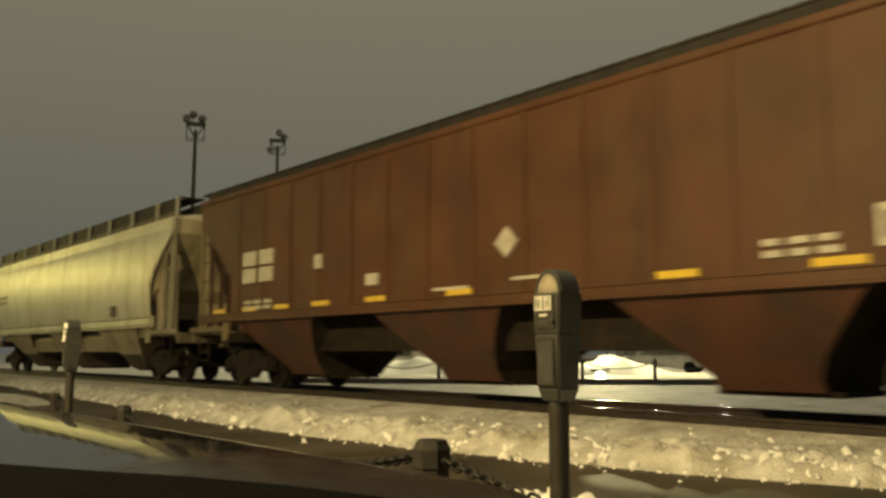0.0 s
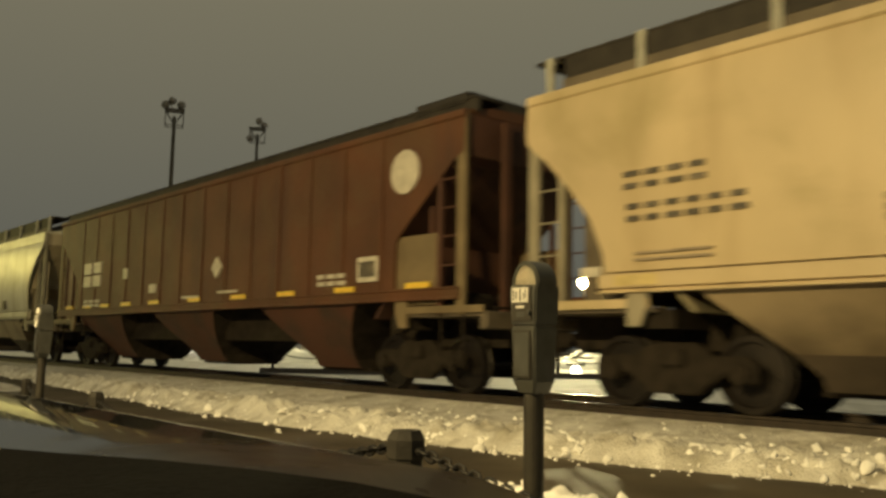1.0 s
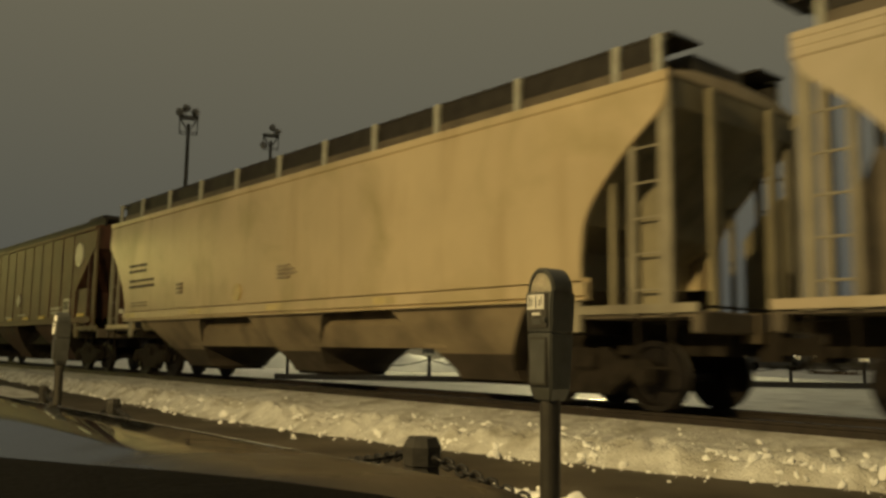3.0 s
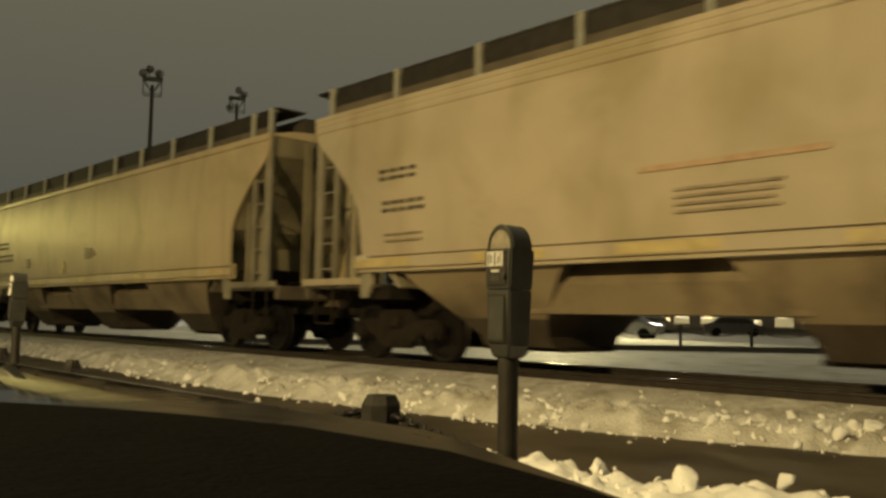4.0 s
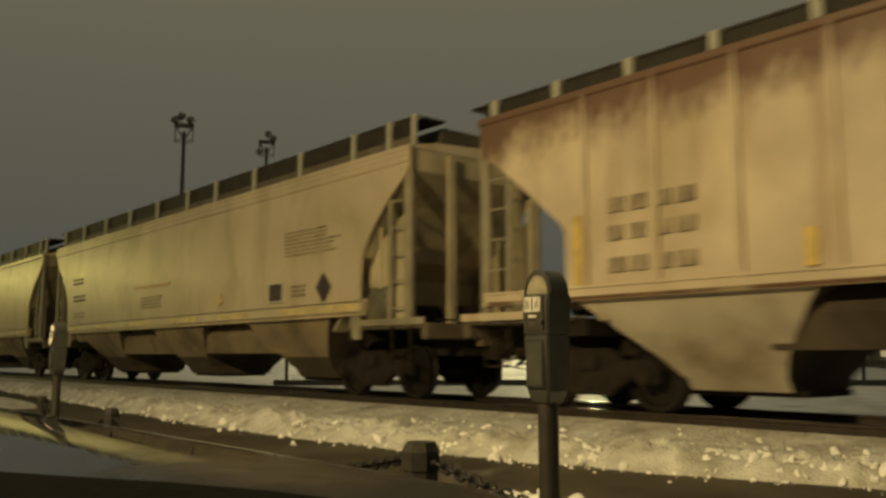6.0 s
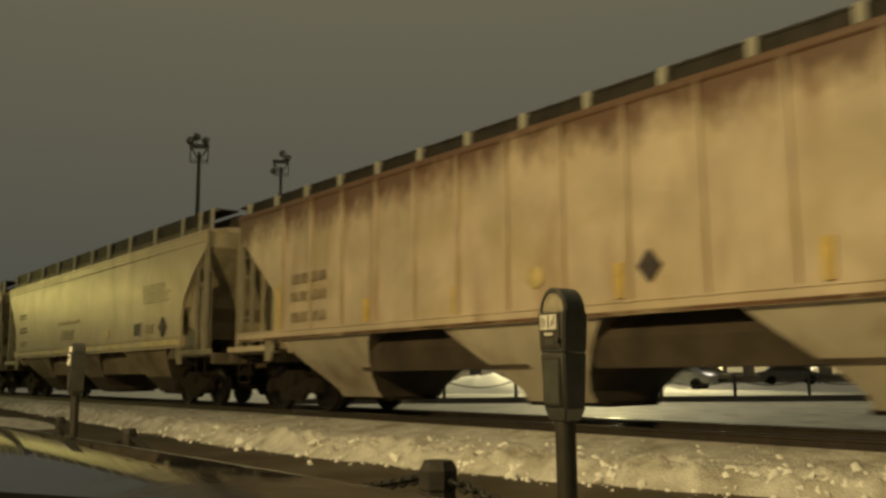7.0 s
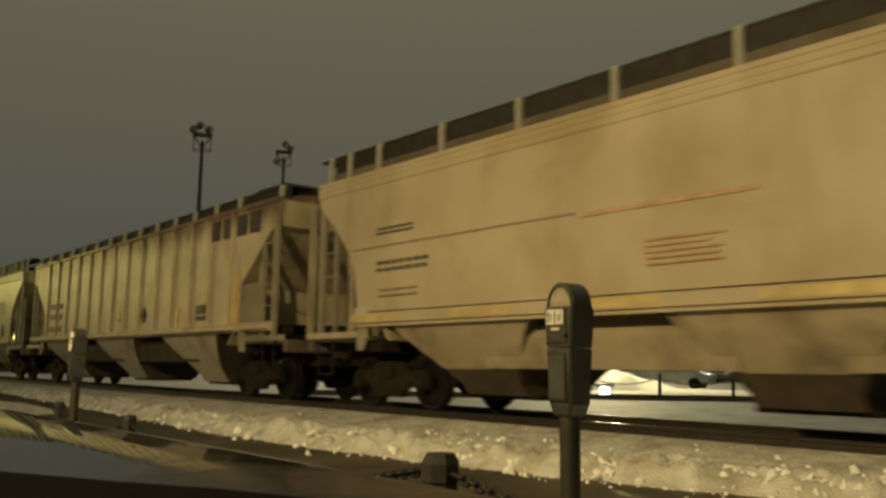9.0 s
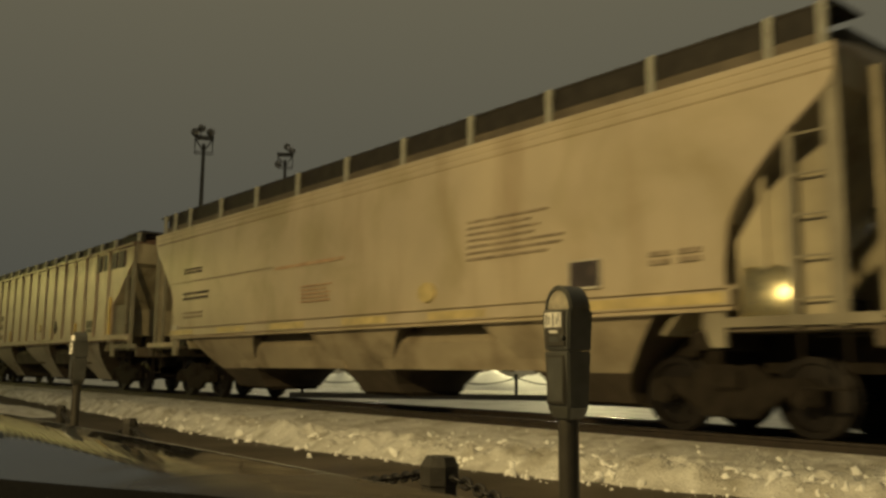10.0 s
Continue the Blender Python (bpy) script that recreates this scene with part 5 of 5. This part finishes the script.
# ---- beyond the railway ----
def light_tower(x, y, h, s, seed):
    """Tall yard mast with a caged platform and a cluster of unlit floodlights."""
    root = tagged(new("light_tower"), "tall dark yard mast with unlit floodlights", "light tower", "light towers")
    ang = math.degrees(math.atan2(-y, -x))
    root.matrix_world = pose(x, y, 0.1, 0, 0, ang + 90)
    bm = B()
    rod(bm, (0, 0, -0.2), (0, 0, h - 1.6 * s), 0.32, 10, 0.17)
    part("mast", bm, M["mast"], root)
    z = h - 1.6 * s
    bm = B()
    w, d = 1.0 * s, 0.6 * s
    bx(bm, -w, w, -d, d, z + 0.55 * s, z + 0.75 * s)
    deck = part("platform", bm, M["mast"], root)
    for sx in (-1, 1):
        for sy in (-1, 1):
            foot = (sx * w * 0.9, sy * d * 0.9, z - 1.0 * s)
            head = (sx * w * 0.9, sy * d * 0.9, z + 0.6 * s)
            bm = B()
            rod(bm, foot, head, 0.05 * s, 6)
            part("hanger", bm, M["mast"], deck)
            bm = B()
            rod(bm, head, (0, 0, z - 0.9 * s), 0.04 * s, 6)
            part("brace", bm, M["mast"], deck)
    for sy in (-1, 1):
        bm = B()
        rod(bm, (-w * 0.9, sy * d * 0.9, z - 1.0 * s), (w * 0.9, sy * d * 0.9, z - 1.0 * s), 0.05 * s, 6)
        part("rail", bm, M["mast"], deck)
    for dx, dz, tilt in ((-0.85, 1.15, 20), (-0.35, 1.75, -15), (0.65, 1.35, 0)) if seed == 0 else ((0.25, 1.6, 20), (0.75, 1.25, -15), (-0.85, -0.55, 0)):
        bm = B()
        m = pose(dx * s, -0.1, z + dz * s, 90 + tilt, 0, tilt)
        bmesh.ops.create_cone(bm, cap_ends=True, segments=16, radius1=0.46 * s, radius2=0.22 * s, depth=0.5 * s, matrix=m)
        bx(bm, dx * s - 0.04, dx * s + 0.04, -0.1, 0.1, z + min(dz, 0.7) * s, z + max(dz, 0.7) * s)
        part("floodlight", bm, M["lens"], root)
    return root


def street_lamp(x, y, z, mat, r=0.28, label="lit street lamp on a slim pole"):
    root = tagged(new("street_lamp"), label, "street lamp", "far street lamps")
    root.matrix_world = pose(x, y, 0.1)
    h = z - 0.1
    bm = B()
    rod(bm, (0, 0, -0.2), (0, 0, h), 0.09, 8, 0.05)
    bx(bm, -0.25, 0.25, -0.25, 0.25, h + r * 0.9, h + r * 0.9 + 0.08)
    part("pole", bm, M["mast"], root)
    bm = B()
    bmesh.ops.create_icosphere(bm, subdivisions=3, radius=r, matrix=Matrix.Translation((0, 0, h)))
    part("globe", bm, mat, root, "glowing white globe", smooth=True)


def far_fence():
    """Low kerb wall with posts and a slack chain, running aslant beyond the railway."""
    a = Vector((-25.5, 14.5, 0.10))
    b = Vector((-8.6, 33.0, 0.10))
    d = (b - a).normalized()
    n = (b - a).length
    ang = math.degrees(math.atan2(d.y, d.x))
    bm = B()
    bx(bm, 0, n, -0.15, 0.15, -0.05, 0.26)
    kerb = mesh_object("low_wall", bevel(bm, 0.02), M["wall"])
    kerb.matrix_world = Matrix.Translation(a) @ pose(0, 0, 0, 0, 0, ang)
    tagged(kerb, "low dark wall edging the far lot", "low wall", kind="structure")
    root = tagged(new("chain_fence"), "low dark fence of posts and slack chain", "fence")
    root.matrix_world = Matrix.Translation(a) @ pose(0, 0, 0.26, 0, 0, ang)
    bm = B()
    rod(bm, (0, 0, 0), (0, 0, 0.62), 0.055, 8)
    rod(bm, (0, 0, 0.62), (0, 0, 0.66), 0.07, 8)
    me = data_of("post", bm, M["mast"])
    step = 2.35
    k = 0
    while 0.4 + k * step < n:
        shared("post", me, root, pose(0.4 + k * step, 0, 0))
        if 0.4 + (k + 1) * step < n:
            bm = B()
            prev = None
            for i in range(9):
                f = i / 8
                p = Vector((0.4 + (k + f) * step, 0, 0.55 - 0.9 * f * (1 - f)))
                if prev is not None:
                    rod(bm, prev, p, 0.02, 5)
                prev = p
            part("chain", bm, M["mast"], root)
        k += 1


def far_car(x, y, turn, label):
    root = tagged(new("far_car"), label, "car", "parked cars beyond the railway")
    root.matrix_world = pose(x, y, 0.12, 0, 0, turn)
    bm = B()
    prism(bm, [(-2.2, 0.35), (2.2, 0.35), (2.25, 0.75), (1.5, 0.95), (0.85, 1.42), (-1.1, 1.45), (-1.7, 1.0), (-2.25, 0.9)], -0.85, 0.85)
    bmesh.ops.recalc_face_normals(bm, faces=bm.faces)
    body = part("body", bevel(bm, 0.06, 2), M["car_dark"], root)
    bm = B()
    prism(bm, [(1.30, 0.98), (0.80, 1.36), (-1.0, 1.38), (-1.45, 1.0)], -0.86, 0.86)
    bmesh.ops.recalc_face_normals(bm, faces=bm.faces)
    part("glasshouse", bm, M["glass"], body)
    for dx in (-1.35, 1.4):
        for s in (-1, 1):
            bm = B()
            rod(bm, (dx, s * 0.70, 0.32), (dx, s * 0.88, 0.32), 0.33, 16)
            part("wheel", bm, M["plastic"], root)


def far_house(x, y, turn, w, d, h, wall, label, gable=True):
    root = tagged(new("far_building"), label, "building", "far buildings")
    root.matrix_world = pose(x, y, 0.0, 0, 0, turn)
    bm = B()
    bx(bm, -w / 2, w / 2, -d / 2, d / 2, -0.2, h)
    part("wall", bm, wall, root)
    bm = B()
    if gable:
        prism(bm, [(-w / 2 - 0.4, h), (w / 2 + 0.4, h), (w * 0.25, h + 2.4), (-w * 0.25, h + 2.4)], -d / 2 - 0.4, d / 2 + 0.4)
    else:
        bx(bm, -w / 2 - 0.3, w / 2 + 0.3, -d / 2 - 0.3, d / 2 + 0.3, h, h + 0.35)
    bmesh.ops.recalc_face_normals(bm, faces=bm.faces)
    part("roof", bm, M["wall"], root)
    k = int(w / 3)
    for i in range(k):
        bm = B()
        xx = -w / 2 + (i + 0.5) * w / k
        bx(bm, xx - 0.6, xx + 0.6, -d / 2 - 0.03, -d / 2 + 0.05, 1.0, min(h - 0.4, 2.3))
        win = part("window", bm, M["glass"], root)
        bm = B()
        bx(bm, xx - 0.7, xx + 0.7, -d / 2 - 0.06, -d / 2 + 0.02, 0.9, 1.0)
        part("sill", bm, M["concrete"], win)


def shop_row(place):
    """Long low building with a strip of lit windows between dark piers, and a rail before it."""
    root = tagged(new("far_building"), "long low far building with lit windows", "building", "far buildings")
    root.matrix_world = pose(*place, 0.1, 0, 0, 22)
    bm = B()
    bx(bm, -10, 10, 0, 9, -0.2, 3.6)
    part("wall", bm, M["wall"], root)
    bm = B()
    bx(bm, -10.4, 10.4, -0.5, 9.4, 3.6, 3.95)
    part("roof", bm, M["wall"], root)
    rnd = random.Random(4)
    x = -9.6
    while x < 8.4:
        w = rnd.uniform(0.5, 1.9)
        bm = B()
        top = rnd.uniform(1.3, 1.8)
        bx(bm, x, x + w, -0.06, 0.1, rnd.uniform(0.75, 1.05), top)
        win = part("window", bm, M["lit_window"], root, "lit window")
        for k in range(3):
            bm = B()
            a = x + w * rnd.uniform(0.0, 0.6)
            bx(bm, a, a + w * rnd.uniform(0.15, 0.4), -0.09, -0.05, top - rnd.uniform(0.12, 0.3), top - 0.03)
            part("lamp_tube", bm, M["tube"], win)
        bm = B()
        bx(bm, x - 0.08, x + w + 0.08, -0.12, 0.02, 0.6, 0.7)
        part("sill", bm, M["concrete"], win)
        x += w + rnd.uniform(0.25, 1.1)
    rail = tagged(new("guard_rail"), "low dark guard rail along the far lot", "rail")
    rail.matrix_world = pose(place[0] + 2.0, place[1] - 8.0, 0.1, 0, 0, 22)
    bm = B()
    bx(bm, -18, 18, -0.05, 0.05, 0.38, 0.66)
    part("beam", bm, M["mast"], rail)
    bm = B()
    bx(bm, -0.06, 0.06, -0.05, 0.07, -0.2, 0.7)
    me = data_of("post", bm, M["mast"])
    for k in range(10):
        shared("post", me, rail, pose(-17.5 + k * 3.9, 0.1, 0))


def bank_heap(x, y, l, h, seed, turn=45):
    bm = B()
    nx, ny = 40, 12
    rows = []
    for j in range(ny + 1):
        rows.append([])
        for i in range(nx + 1):
            u, v = i / nx, j / ny
            hh = h * math.sin(math.pi * v) ** 0.8 * min(1, 6 * u, 6 * (1 - u)) * (0.75 + 0.5 * fbm(u * l, v * 3, 0.6, seed))
            rows[-1].append(bm.verts.new(((u - 0.5) * l, (v - 0.5) * 4.0, max(0, hh) + 0.05)))
    for j in range(ny):
        for i in range(nx):
            bm.faces.new((rows[j][i], rows[j][i + 1], rows[j + 1][i + 1], rows[j + 1][i]))
    ob = mesh_object("snow_mound", bm, M["snow"], smooth=True)
    ob.matrix_world = pose(x, y, 0.08, 0, 0, turn)
    tagged(ob, "long heap of ploughed snow in the far lot", "snow bank", "snow mounds")


def beyond():
    light_tower(-81.0, 35.2, 24.9, 0.95, 0)
    light_tower(-93.2, 51.2, 28.2, 1.0, 1)
    street_lamp(-52.2, 69.7, 11.3, M["bulb"], 0.34)
    street_lamp(-53.8, 83.8, 11.0, M["bulb"], 0.42)
    street_lamp(-67.9, 106.9, 8.8, M["bulb"], 0.6)
    street_lamp(-38.8, 47.3, 5.8, M["amber"], 0.4, "lit amber street lamp on a slim pole")
    street_lamp(-20.87, 25.0, 0.36, M["low_bulb"], 0.19, "glowing white globe lamp on a short post")
    for az in (63.3, 60.4, 57.7, 55.3, 43.4):
        street_lamp(-90 * math.sin(radians(az)), 90 * math.cos(radians(az)), 9.0, M["bulb"], 0.34)
    far_fence()
    far_house(-58.0, 79.6, 35, 9, 8, 3.6, M["wall"], "dark far house with a hipped roof")
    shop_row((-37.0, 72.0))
    far_house(-70.0, 60.0, 50, 26, 10, 3.2, M["pale_wall"], "long pale low building across the far lot", gable=False)
    bank_heap(-31.0, 31.0, 16, 1.0, 2, 47)
    bank_heap(-40.0, 26.0, 14, 0.9, 9, 50)
    far_car(-30.0, 42.0, 20, "dark parked car beyond the railway")
    far_car(-34.0, 62.0, 35, "dark parked car beyond the railway")
    far_car(-44.0, 66.0, 25, "dark parked car beyond the railway")
    root = tagged(new("road_sign"), "small lit pink sign on a thin pole", "sign")
    root.matrix_world = pose(-44.9, 63.4, 0.1, 0, 0, 35)
    bm = B()
    rod(bm, (-0.6, 0, -0.2), (-0.6, 0, 8.0), 0.06, 8)
    part("pole", bm, M["mast"], root)
    bm = B()
    bx(bm, -0.6, 0.6, -0.06, 0.06, 7.4, 8.0)
    part("panel", bm, M["sign"], root, "softly lit pink panel")
    for x, y, z in ((-57.5, 77.0, 5.3), (-55.5, 78.0, 5.2)):
        ob = tagged(new("tail_light"), "tiny red lamp on a thin stake", "lamp", "red lamps")
        ob.matrix_world = pose(x, y, 0)
        bm = B()
        rod(bm, (0, 0, -0.2), (0, 0, z), 0.03, 6)
        part("stake", bm, M["mast"], ob)
        bm = B()
        bmesh.ops.create_icosphere(bm, subdivisions=1, radius=0.14, matrix=Matrix.Translation((0, 0, z)))
        part("lamp", bm, M["redlight"], ob)


ground_all()
track()
CARS = train()
kerbside()
parked_car()
beyond()


def motions():
    """The train runs off steadily; every wheelset rolls with it."""
    times = [-0.5 + 0.5 * k for k in range(23)]
    for car, front in CARS:
        walk(car, [(t, pose(GROWTH * (front + HALF) + 0.24 - SPEED * t, TRACK_Y, RAIL_Z)) for t in times])
    steps = [k * 2 / FPS for k in range(-1, 152)]
    turn = math.degrees(SPEED / 0.457)
    for ws, dx in WHEELS:
        walk(ws, [(t, pose(dx, 0, 0.457, 0, -turn * t, 0)) for t in steps])


motions()
